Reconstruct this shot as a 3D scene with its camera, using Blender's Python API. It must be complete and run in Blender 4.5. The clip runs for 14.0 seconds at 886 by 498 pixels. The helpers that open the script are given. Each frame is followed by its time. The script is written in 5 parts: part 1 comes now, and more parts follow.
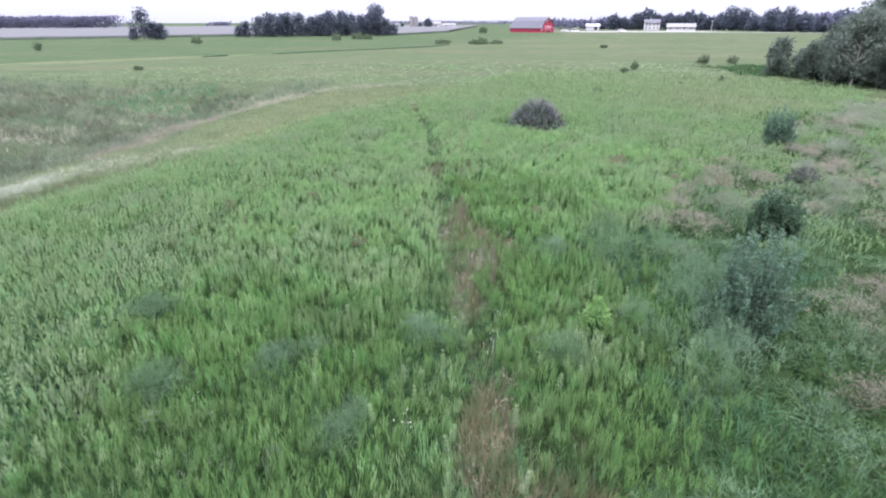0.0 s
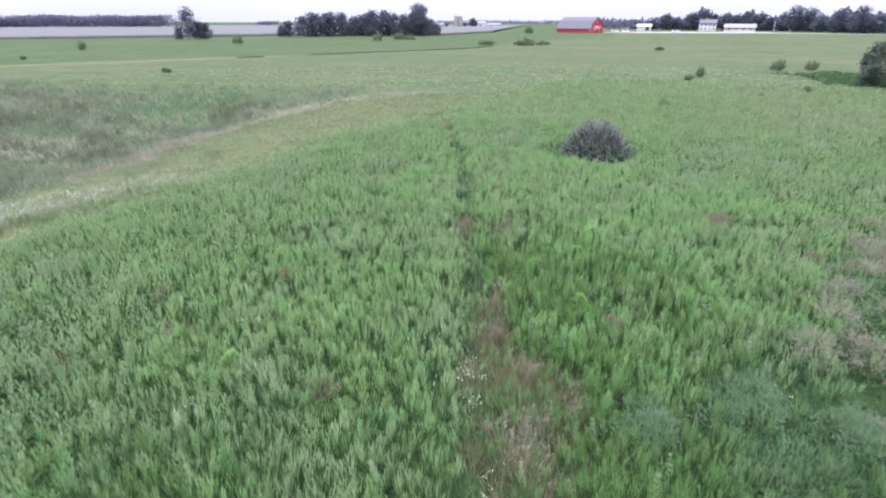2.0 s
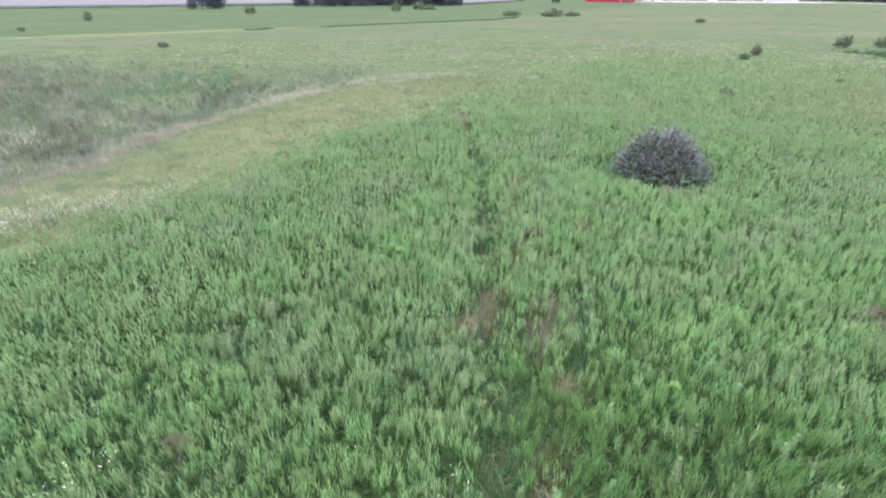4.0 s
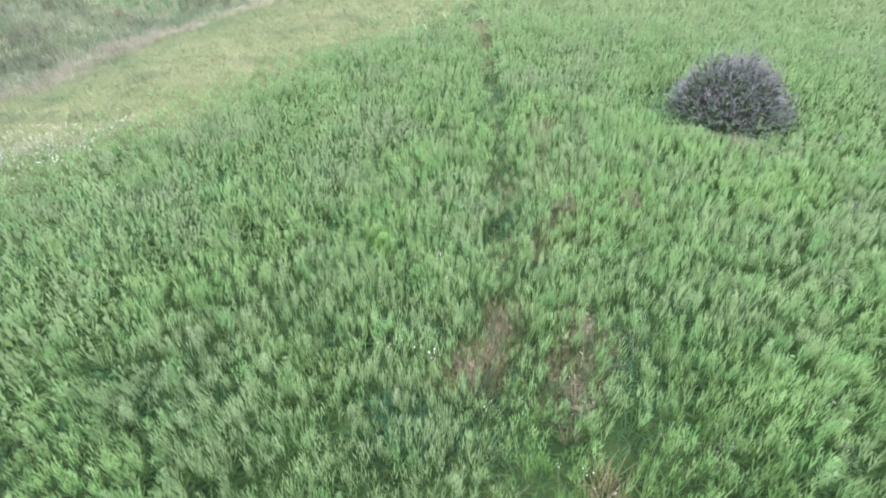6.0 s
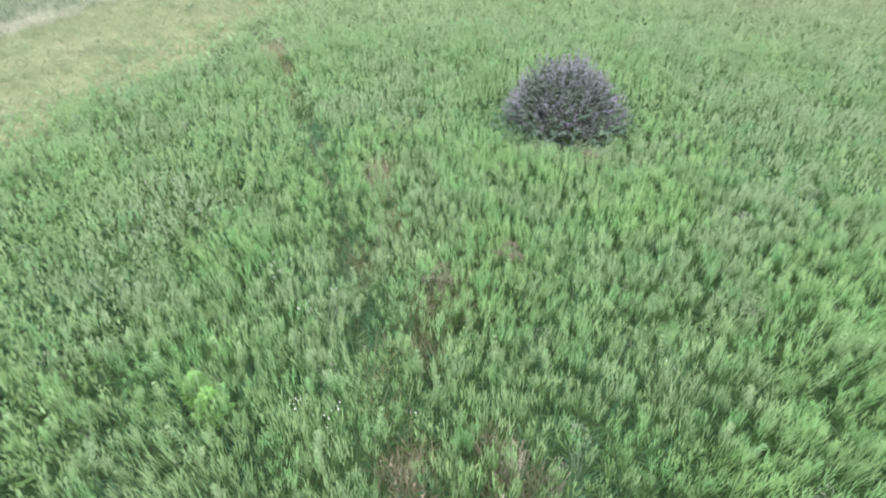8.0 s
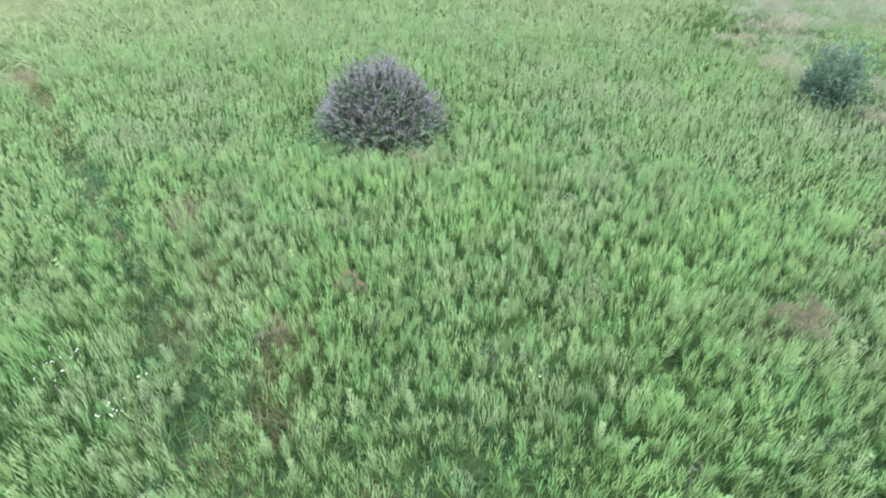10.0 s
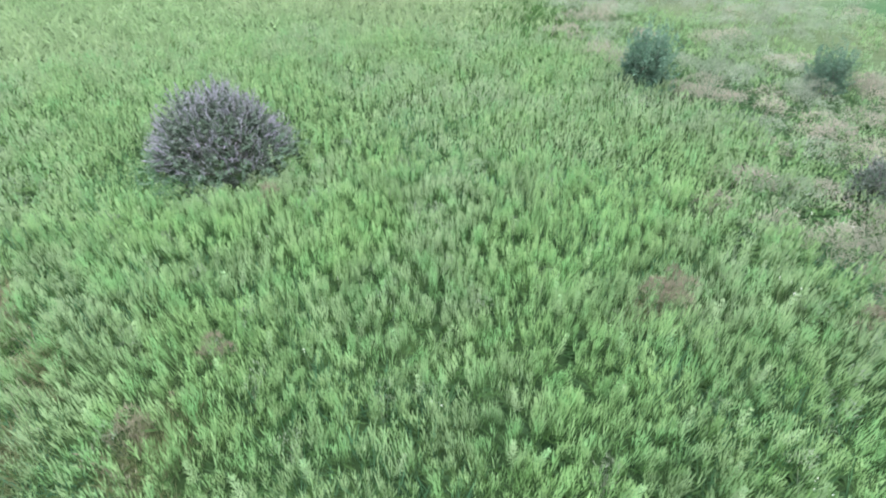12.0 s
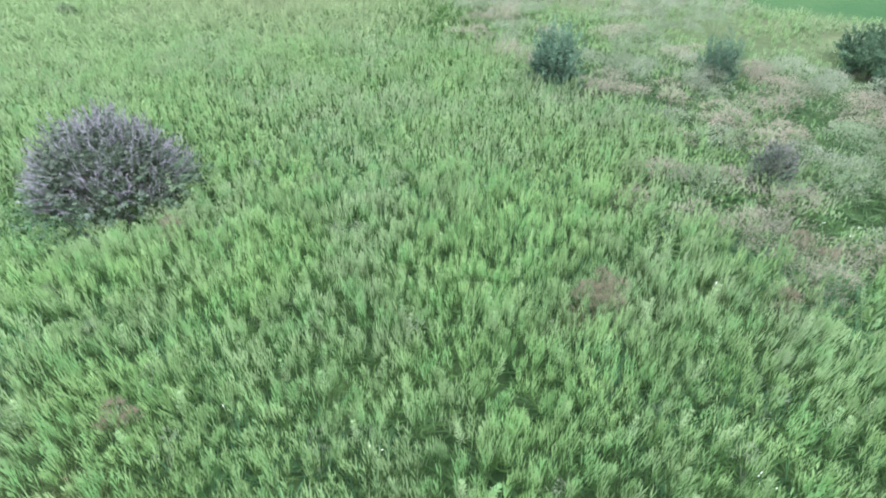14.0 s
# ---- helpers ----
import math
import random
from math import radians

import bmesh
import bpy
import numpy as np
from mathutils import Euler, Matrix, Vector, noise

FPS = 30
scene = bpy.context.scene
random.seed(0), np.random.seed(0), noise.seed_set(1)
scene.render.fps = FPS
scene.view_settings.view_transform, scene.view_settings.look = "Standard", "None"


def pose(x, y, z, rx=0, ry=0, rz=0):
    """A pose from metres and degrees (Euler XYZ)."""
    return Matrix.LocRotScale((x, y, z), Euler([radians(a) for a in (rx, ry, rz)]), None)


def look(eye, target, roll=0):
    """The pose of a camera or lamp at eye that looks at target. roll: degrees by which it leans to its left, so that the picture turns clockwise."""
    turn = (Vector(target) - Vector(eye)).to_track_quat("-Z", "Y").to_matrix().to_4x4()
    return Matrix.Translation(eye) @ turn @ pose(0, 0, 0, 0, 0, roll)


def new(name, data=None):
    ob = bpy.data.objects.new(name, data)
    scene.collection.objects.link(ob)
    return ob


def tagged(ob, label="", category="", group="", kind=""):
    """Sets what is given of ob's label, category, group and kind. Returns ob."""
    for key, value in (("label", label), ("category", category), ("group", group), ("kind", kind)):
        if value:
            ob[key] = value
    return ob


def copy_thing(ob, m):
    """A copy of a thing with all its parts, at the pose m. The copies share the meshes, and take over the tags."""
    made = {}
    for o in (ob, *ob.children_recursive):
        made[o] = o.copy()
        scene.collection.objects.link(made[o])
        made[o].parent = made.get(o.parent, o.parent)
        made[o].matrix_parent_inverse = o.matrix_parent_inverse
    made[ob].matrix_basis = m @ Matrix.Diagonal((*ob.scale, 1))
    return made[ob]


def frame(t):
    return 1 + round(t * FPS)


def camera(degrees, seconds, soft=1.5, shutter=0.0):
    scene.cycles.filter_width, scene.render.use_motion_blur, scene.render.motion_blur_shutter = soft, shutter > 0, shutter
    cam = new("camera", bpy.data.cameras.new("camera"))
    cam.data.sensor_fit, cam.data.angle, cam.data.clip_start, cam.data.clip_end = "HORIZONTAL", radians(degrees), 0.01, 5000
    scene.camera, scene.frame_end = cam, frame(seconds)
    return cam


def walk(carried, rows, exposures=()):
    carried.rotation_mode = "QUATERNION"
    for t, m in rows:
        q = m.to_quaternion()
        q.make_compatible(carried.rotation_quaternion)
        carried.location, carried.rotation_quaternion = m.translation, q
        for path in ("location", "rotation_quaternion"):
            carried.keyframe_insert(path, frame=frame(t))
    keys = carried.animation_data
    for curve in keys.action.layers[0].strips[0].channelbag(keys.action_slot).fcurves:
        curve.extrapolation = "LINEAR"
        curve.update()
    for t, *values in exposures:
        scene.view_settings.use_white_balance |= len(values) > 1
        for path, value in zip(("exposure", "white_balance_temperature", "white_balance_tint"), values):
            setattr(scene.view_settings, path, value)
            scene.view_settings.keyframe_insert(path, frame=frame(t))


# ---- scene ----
cam = camera(79.7, 14.0, soft=2.05, shutter=0.25)
PATH = [
    (0, (3.162, 2.564, 6.714), (2.998, 4.396, 5.927), -0.1),
    (0.5, (3.12, 4.188, 6.746), (2.946, 6.018, 5.958), -0.1),
    (1, (3.093, 5.896, 6.761), (2.866, 7.721, 5.974), -0.1),
    (1.5, (2.973, 7.722, 6.774), (2.695, 9.539, 5.987), -0.0),
    (2, (2.772, 9.512, 6.861), (2.467, 11.325, 6.073), 0.0),
    (2.5, (2.477, 11.329, 6.923), (2.161, 13.14, 6.134), 0.0),
    (3, (2.176, 13.155, 6.985), (1.847, 14.963, 6.197), 0.0),
    (3.2, (2.056, 13.869, 7.01), (1.721, 15.676, 6.223), 0.0),
    (5.3, (1.629, 19.21, 6.902), (1.232, 20.806, 5.763), -0.3),
    (5.5, (1.549, 19.554, 6.893), (1.154, 21.133, 5.732), -0.3),
    (6, (1.354, 20.353, 6.811), (0.962, 21.92, 5.631), -0.2),
    (6.5, (1.143, 21.296, 6.756), (0.82, 22.879, 5.577), -0.3),
    (7, (0.901, 22.328, 6.731), (0.719, 23.931, 5.549), 0.0),
    (7.5, (0.737, 23.12, 6.713), (0.744, 24.734, 5.531), 0.1),
    (8, (0.718, 23.46, 6.636), (0.916, 25.063, 5.457), 0.0),
    (8.5, (0.769, 23.667, 6.581), (1.195, 25.225, 5.402), 0.1),
    (8.7, (0.803, 23.767, 6.576), (1.295, 25.306, 5.398), 0.2),
    (10.8, (1.428, 24.639, 6.5), (2.296, 26.001, 5.321), 0.3),
    (11, (1.47, 24.667, 6.492), (2.383, 26.005, 5.318), 0.0),
    (11.5, (1.54, 24.802, 6.509), (2.555, 26.063, 5.335), 0.0),
    (12, (1.603, 24.897, 6.499), (2.714, 26.077, 5.328), 0.1),
    (12.5, (1.66, 24.979, 6.501), (2.857, 26.073, 5.33), 0.1),
    (13, (1.718, 25.027, 6.503), (2.972, 26.054, 5.331), 0.1),
    (13.5, (1.811, 25.092, 6.48), (3.091, 26.093, 5.313), 0.2),
    (14, (2.06, 25.243, 6.504), (3.35, 26.227, 5.334), 0.1),
]
walk(cam, [(t, look(eye, target, roll)) for t, eye, target, roll in PATH],
     exposures=[(0, 1.46, 6150, 24), (3.2, 1.38, 6150, 24), (5.3, 1.86, 6350, 20), (8.7, 1.88, 6380, 17), (10.8, 1.97, 6300, 13), (14, 1.95, 6200, 12)])

# ---------------------------------------------------------------- sky and light
world = bpy.data.worlds.new("overcast_sky")
scene.world = world
world.use_nodes = True
wn, wl = world.node_tree.nodes, world.node_tree.links
bg = wn["Background"]
sky = wn.new("ShaderNodeTexSky")
sky.sky_type = "NISHITA"
sky.sun_disc = False
sky.sun_elevation, sky.sun_rotation = radians(61), radians(178)
sky.air_density, sky.dust_density = 1.5, 4.0
sky_gain = wn.new("ShaderNodeVectorMath")
sky_gain.operation = "SCALE"
sky_gain.inputs["Scale"].default_value = 0.10
wl.new(sky.outputs[0], sky_gain.inputs[0])
# a closed cloud layer, uneven at large scale
w_co = wn.new("ShaderNodeTexCoord")
w_map = wn.new("ShaderNodeMapping")
w_map.inputs["Scale"].default_value = (1.2, 1.2, 4.0)
wl.new(w_co.outputs["Generated"], w_map.inputs[0])
w_noise = wn.new("ShaderNodeTexNoise")
w_noise.inputs["Scale"].default_value, w_noise.inputs["Detail"].default_value = 1.6, 5
wl.new(w_map.outputs[0], w_noise.inputs["Vector"])
w_ramp = wn.new("ShaderNodeValToRGB")
w_ramp.color_ramp.elements[0].position, w_ramp.color_ramp.elements[1].position = 0.3, 0.75
w_ramp.color_ramp.elements[0].color = (0.9, 0.96, 1.08, 1)
w_ramp.color_ramp.elements[1].color = (1.08, 1.13, 1.22, 1)
wl.new(w_noise.outputs["Fac"], w_ramp.inputs["Fac"])
w_mix = wn.new("ShaderNodeMix")
w_mix.data_type = "RGBA"
w_mix.inputs["Factor"].default_value = 0.88
wl.new(sky_gain.outputs[0], w_mix.inputs["A"])
wl.new(w_ramp.outputs[0], w_mix.inputs["B"])
# an overcast sky is brightest overhead
w_sep = wn.new("ShaderNodeSeparateXYZ")
wl.new(w_co.outputs["Generated"], w_sep.inputs[0])
w_rise = wn.new("ShaderNodeMapRange")
w_rise.inputs["From Min"].default_value, w_rise.inputs["From Max"].default_value = 0.0, 1.0
w_rise.inputs["To Min"].default_value, w_rise.inputs["To Max"].default_value = 0.29, 1.42
wl.new(w_sep.outputs["Z"], w_rise.inputs["Value"])
w_dome = wn.new("ShaderNodeVectorMath")
w_dome.operation = "SCALE"
wl.new(w_mix.outputs["Result"], w_dome.inputs[0])
wl.new(w_rise.outputs["Result"], w_dome.inputs["Scale"])
wl.new(w_dome.outputs[0], bg.inputs["Color"])
bg.inputs["Strength"].default_value = 1.35
sun = new("sun", bpy.data.lights.new("sun", "SUN"))
sun.data.energy, sun.data.angle, sun.data.color = 1.5, radians(14), (1.0, 0.96, 0.9)
sun.matrix_world = look((1, -24, 44), (0, 0, 0))

# ---------------------------------------------------------------- materials
def nodes_of(m):
    m.use_nodes = True
    return m.node_tree.nodes, m.node_tree.links


def noise_node(n, l, scale, detail=3, stretch=(1, 1, 1)):
    co = n.new("ShaderNodeTexCoord")
    mp = n.new("ShaderNodeMapping")
    mp.inputs["Scale"].default_value = stretch
    l.new(co.outputs["Object"], mp.inputs[0])
    t = n.new("ShaderNodeTexNoise")
    t.inputs["Scale"].default_value, t.inputs["Detail"].default_value = scale, detail
    l.new(mp.outputs[0], t.inputs["Vector"])
    return t.outputs["Fac"]


def mix_node(n, l, fac, a, b, blend="MIX"):
    x = n.new("ShaderNodeMix")
    x.data_type, x.blend_type = "RGBA", blend
    for key, v in (("Factor", fac), ("A", a), ("B", b)):
        if hasattr(v, "links"):
            l.new(v, x.inputs[key])
        elif key == "Factor":
            x.inputs[key].default_value = v
        else:
            x.inputs[key].default_value = (*v, 1)
    return x.outputs["Result"]


def ramp_node(n, l, fac, lo, hi, p0=0.35, p1=0.65):
    r = n.new("ShaderNodeValToRGB")
    r.color_ramp.elements[0].position, r.color_ramp.elements[1].position = p0, p1
    r.color_ramp.elements[0].color, r.color_ramp.elements[1].color = (*lo, 1), (*hi, 1)
    l.new(fac, r.inputs["Fac"])
    return r.outputs["Color"]


def scalar(n, l, op, a, b):
    x = n.new("ShaderNodeMath")
    x.operation = op
    for i, v in enumerate((a, b)):
        if hasattr(v, "links"):
            l.new(v, x.inputs[i])
        else:
            x.inputs[i].default_value = v
    return x.outputs[0]


LEAF = 0.58


def leaf_material(name, dark, light, alt, patch=0.25, translucent=0.42, rough=0.65, fine=6.0, alt2=None, vary=0.5, clumps=1.1, relief=0.9):
    """Leaves: one hue drifting over the field, another from plant to plant, each leaf a little its own."""
    m = bpy.data.materials.new(name)
    n, l = nodes_of(m)
    p = n["Principled BSDF"]
    dark, light, alt, alt2 = (tuple(v * LEAF for v in q) if q else None for q in (dark, light, alt, alt2))
    c = ramp_node(n, l, noise_node(n, l, fine, 2), dark, light, 0.3, 0.7)
    c = mix_node(n, l, ramp_node(n, l, noise_node(n, l, patch, 3), (0, 0, 0), (1, 1, 1), 0.42, 0.68), c, alt)
    if alt2:
        c = mix_node(n, l, ramp_node(n, l, noise_node(n, l, patch * 3.7, 2), (0, 0, 0), (0.85, 0.85, 0.85), 0.5, 0.68), c, alt2)
    geo = n.new("ShaderNodeNewGeometry")
    hsv = n.new("ShaderNodeHueSaturation")
    v = scalar(n, l, "MULTIPLY", geo.outputs["Random Per Island"], vary)
    clump = scalar(n, l, "MULTIPLY", noise_node(n, l, clumps, 2), relief)
    l.new(scalar(n, l, "ADD", scalar(n, l, "ADD", v, 1.0 - relief / 2 - vary / 2), clump), hsv.inputs["Value"])
    l.new(c, hsv.inputs["Color"])
    c = hsv.outputs["Color"]
    l.new(c, p.inputs["Base Color"])
    p.inputs["Roughness"].default_value = rough
    p.inputs["Specular IOR Level"].default_value = 0.22
    tr = n.new("ShaderNodeBsdfTranslucent")
    l.new(c, tr.inputs["Color"])
    mx = n.new("ShaderNodeMixShader")
    mx.inputs["Fac"].default_value = translucent
    l.new(p.outputs[0], mx.inputs[1])
    l.new(tr.outputs[0], mx.inputs[2])
    l.new(mx.outputs[0], n["Material Output"].inputs["Surface"])
    return m


def plain_material(name, a, b, scale=3.0, rough=0.8, bump=0.0, stretch=(1, 1, 1), metal=0.0):
    m = bpy.data.materials.new(name)
    n, l = nodes_of(m)
    p = n["Principled BSDF"]
    f1 = noise_node(n, l, scale, 5, stretch)
    f2 = noise_node(n, l, scale * 0.13, 3, stretch)
    c = ramp_node(n, l, f1, a, b, 0.3, 0.7)
    c = mix_node(n, l, scalar(n, l, "MULTIPLY", f2, 0.5), c, [x * 0.7 for x in a])
    l.new(c, p.inputs["Base Color"])
    p.inputs["Roughness"].default_value, p.inputs["Metallic"].default_value = rough, metal
    if bump:
        bn = n.new("ShaderNodeBump")
        bn.inputs["Strength"].default_value = bump
        l.new(f1, bn.inputs["Height"])
        l.new(bn.outputs[0], p.inputs["Normal"])
    return m


def ground_material():
    m = bpy.data.materials.new("prairie_ground")
    n, l = nodes_of(m)
    p = n["Principled BSDF"]
    at = n.new("ShaderNodeAttribute")
    at.attribute_name = "cover"
    sep = n.new("ShaderNodeSeparateColor")
    l.new(at.outputs["Color"], sep.inputs[0])
    fine = noise_node(n, l, 2.2, 6)
    wide = noise_node(n, l, 0.06, 5, (1, 0.55, 1))
    strand = noise_node(n, l, 0.16, 6, (0.7, 1.2, 1))
    # Thatch coloured nearly black-green, holding the shade between the near stalks.
    shaded_thatch = ramp_node(n, l, fine, (0.0145, 0.0319, 0.0116), (0.031, 0.0551, 0.0203))
    turf = ramp_node(n, l, strand, (0.054, 0.073, 0.037), (0.076, 0.094, 0.05))
    turf = mix_node(n, l, ramp_node(n, l, wide, (0, 0, 0), (0.75, 0.75, 0.75), 0.45, 0.68), turf, (0.088, 0.099, 0.059))
    turf = mix_node(n, l, ramp_node(n, l, fine, (0.5, 0.5, 0.5), (0, 0, 0), 0.3, 0.6), turf, (0.0377, 0.0609, 0.0232))
    mottle = noise_node(n, l, 0.45, 7, (0.6, 1.0, 1))
    turf = mix_node(n, l, ramp_node(n, l, mottle, (0.75, 0.75, 0.75), (0, 0, 0), 0.36, 0.55), turf, (0.0406, 0.058, 0.0267))
    swath = noise_node(n, l, 0.035, 4, (0.35, 1.3, 1))
    turf = mix_node(n, l, ramp_node(n, l, swath, (0, 0, 0), (0.6, 0.6, 0.6), 0.5, 0.66), turf, (0.088, 0.086, 0.05))
    blot = noise_node(n, l, 0.11, 3, (0.5, 1.4, 1))
    turf = mix_node(n, l, ramp_node(n, l, blot, (0.7, 0.7, 0.7), (0, 0, 0), 0.34, 0.5), turf, (0.05, 0.078, 0.032))
    c = mix_node(n, l, at.outputs["Alpha"], shaded_thatch, turf)
    dry = ramp_node(n, l, strand, (0.087, 0.104, 0.0464), (0.122, 0.128, 0.0667))
    c = mix_node(n, l, sep.outputs[0], c, dry)
    marsh = ramp_node(n, l, strand, (0.0522, 0.0667, 0.0348), (0.087, 0.0957, 0.058))
    c = mix_node(n, l, sep.outputs[1], c, marsh)
    lush = ramp_node(n, l, strand, (0.016, 0.046, 0.016), (0.025, 0.056, 0.021))
    c = mix_node(n, l, sep.outputs[2], c, lush)
    l.new(c, p.inputs["Base Color"])
    p.inputs["Roughness"].default_value = 0.9
    p.inputs["Specular IOR Level"].default_value = 0.04
    bn = n.new("ShaderNodeBump")
    bn.inputs["Strength"].default_value, bn.inputs["Distance"].default_value = 0.5, 0.3
    l.new(fine, bn.inputs["Height"])
    l.new(bn.outputs[0], p.inputs["Normal"])
    return m


M_GROUND = ground_material()
# Leaves dark, tips pale: new growth, with dim bases and lit tops coloured in.
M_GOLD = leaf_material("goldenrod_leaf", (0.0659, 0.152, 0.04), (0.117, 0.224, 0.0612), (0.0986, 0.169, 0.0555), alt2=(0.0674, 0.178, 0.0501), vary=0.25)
# Lighter leaf copy for the farther stand, lifting the dark between its stalks.
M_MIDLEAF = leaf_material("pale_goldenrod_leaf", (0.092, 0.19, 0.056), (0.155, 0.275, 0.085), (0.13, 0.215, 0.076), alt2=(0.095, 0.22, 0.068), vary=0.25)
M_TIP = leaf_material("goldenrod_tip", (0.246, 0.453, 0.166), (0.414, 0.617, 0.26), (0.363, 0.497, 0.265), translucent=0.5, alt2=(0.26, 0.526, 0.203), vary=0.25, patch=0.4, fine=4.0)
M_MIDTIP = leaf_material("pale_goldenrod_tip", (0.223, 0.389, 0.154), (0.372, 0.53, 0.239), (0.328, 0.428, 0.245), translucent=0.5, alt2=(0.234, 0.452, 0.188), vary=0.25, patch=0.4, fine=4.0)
M_DEEPTIP = leaf_material("deep_goldenrod_tip", (0.159, 0.329, 0.1), (0.265, 0.457, 0.153), (0.226, 0.361, 0.153), translucent=0.5, alt2=(0.17, 0.384, 0.122), vary=0.25, patch=0.4, fine=4.0)
M_FAR = leaf_material("far_meadow_leaf", (0.231, 0.372, 0.161), (0.303, 0.44, 0.205), (0.315, 0.398, 0.21), patch=0.06, translucent=0.55, vary=0.2, fine=1.5)
# Dark leaf of rank growth, also used to darken gaps like shade.
M_RANKGAP = leaf_material("rank_and_gap_leaf", (0.0524, 0.123, 0.0439), (0.0898, 0.18, 0.0608), (0.0673, 0.152, 0.054), patch=0.15)
M_GRASS = leaf_material("meadow_grass", (0.103, 0.26, 0.115), (0.172, 0.342, 0.161), (0.115, 0.283, 0.172))
M_DRY = leaf_material("dry_grass", (0.225, 0.221, 0.113), (0.359, 0.349, 0.199), (0.194, 0.236, 0.109), translucent=0.25)
M_WEED = leaf_material("grey_weed", (0.293, 0.372, 0.254), (0.446, 0.496, 0.373), (0.269, 0.372, 0.22), patch=0.5, translucent=0.5, vary=0.12, fine=1.4, alt2=(0.303, 0.337, 0.245), clumps=0.8, relief=1.3)
M_BLUEWEED = leaf_material("blue_green_weed", (0.158, 0.278, 0.156), (0.248, 0.384, 0.234), (0.168, 0.295, 0.145), patch=0.3, vary=0.15, fine=2.5, clumps=0.8, relief=1.3)
M_TAN = leaf_material("tan_seed_heads", (0.385, 0.361, 0.287), (0.476, 0.415, 0.333), (0.365, 0.381, 0.276), patch=0.3, vary=0.12, translucent=0.5, fine=2.5, clumps=0.8, relief=1.3)
M_YEL = leaf_material("yellow_grass", (0.207, 0.282, 0.142), (0.278, 0.345, 0.186), (0.265, 0.322, 0.176), patch=0.18, vary=0.12, fine=0.7, alt2=(0.212, 0.305, 0.147), translucent=0.5)
M_PALE = leaf_material("bleached_grass", (0.467, 0.472, 0.331), (0.648, 0.637, 0.496), (0.428, 0.459, 0.305), patch=0.4, vary=0.15, translucent=0.5)
M_REED = leaf_material("marsh_plants", (0.126, 0.192, 0.115), (0.309, 0.37, 0.26), (0.132, 0.234, 0.121), patch=0.22, fine=0.7, alt2=(0.332, 0.389, 0.29), vary=0.3)
M_LUSH = leaf_material("yellow_green_leaf", (0.186, 0.408, 0.0983), (0.269, 0.494, 0.143), (0.226, 0.444, 0.12), vary=0.3)
M_PETAL = plain_material("white_petal", (0.6, 0.61, 0.54), (0.75, 0.75, 0.7), 9.0, 0.6)
M_DULL = leaf_material("dull_green_leaf", (0.153, 0.254, 0.16), (0.262, 0.382, 0.256), (0.197, 0.299, 0.198), patch=1.0, vary=0.35, clumps=3.0)
M_HALO = leaf_material("feathery_grey_sprays", (0.24, 0.23, 0.24), (0.34, 0.32, 0.33), (0.28, 0.28, 0.27), patch=1.2, translucent=0.4, vary=0.3)
M_LILAC = leaf_material("lilac_grey_leaf", (0.22, 0.213, 0.252), (0.431, 0.407, 0.476), (0.255, 0.27, 0.274), patch=1.2, clumps=3.0, translucent=0.25, vary=0.35)
# Inner leaves given a dark colour for the shade inside the shrub.
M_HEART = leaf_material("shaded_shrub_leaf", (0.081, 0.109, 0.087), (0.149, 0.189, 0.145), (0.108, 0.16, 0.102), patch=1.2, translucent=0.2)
M_SHRUB = leaf_material("shrub_leaf", (0.082, 0.172, 0.0921), (0.139, 0.24, 0.136), (0.102, 0.195, 0.116), patch=1.0, vary=0.3)
M_FARBUSH = leaf_material("field_bush_leaf", (0.163, 0.237, 0.132), (0.25, 0.331, 0.186), (0.188, 0.269, 0.156), patch=0.5, vary=0.3)
M_TEAL = leaf_material("blue_green_leaf", (0.107, 0.221, 0.138), (0.199, 0.326, 0.22), (0.143, 0.259, 0.17), patch=1.2, vary=0.3)
# Blue-grey of distance haze is mixed into the far trees' leaf colour.
M_HAZETREE = leaf_material("hazed_tree_leaf", (0.103, 0.132, 0.168), (0.165, 0.195, 0.242), (0.123, 0.158, 0.201), patch=0.15, translucent=0.55, fine=0.8, vary=0.2)
M_WOOD = leaf_material("wood_edge_leaf", (0.132, 0.184, 0.143), (0.218, 0.27, 0.215), (0.161, 0.213, 0.169), patch=0.2, translucent=0.5, fine=0.7, vary=0.3)
# Paler and bluer still: haze over the farthest woods, painted into the leaves.
M_HAZEWOOD = leaf_material("hazed_wood_leaf", (0.17, 0.177, 0.257), (0.216, 0.221, 0.309), (0.189, 0.195, 0.275), patch=0.02, translucent=0.6, fine=0.2, vary=0.1, clumps=0.05)
M_DEAD = leaf_material("dead_stalk", (0.26, 0.242, 0.172), (0.42, 0.402, 0.307), (0.3, 0.247, 0.167), patch=0.6, translucent=0.1, vary=0.4)
M_RUST = leaf_material("withered_brown_leaf", (0.24, 0.2, 0.145), (0.36, 0.3, 0.225), (0.27, 0.265, 0.17), patch=0.6, vary=0.25)
M_SEDGE = leaf_material("dark_sedge", (0.125, 0.156, 0.1), (0.213, 0.25, 0.163), (0.188, 0.175, 0.131), patch=0.4, vary=0.35)
M_BARK = plain_material("bark", (0.07, 0.06, 0.05), (0.13, 0.11, 0.09), 6.0, 0.95, 0.4, (1, 1, 0.3))
M_PALEBARK = plain_material("pale_bark", (0.24, 0.22, 0.19), (0.34, 0.32, 0.28), 4.0, 0.9, 0.3, (1, 1, 0.4))
M_TWIG = plain_material("twig", (0.07, 0.066, 0.06), (0.12, 0.11, 0.1), 10.0, 0.9)
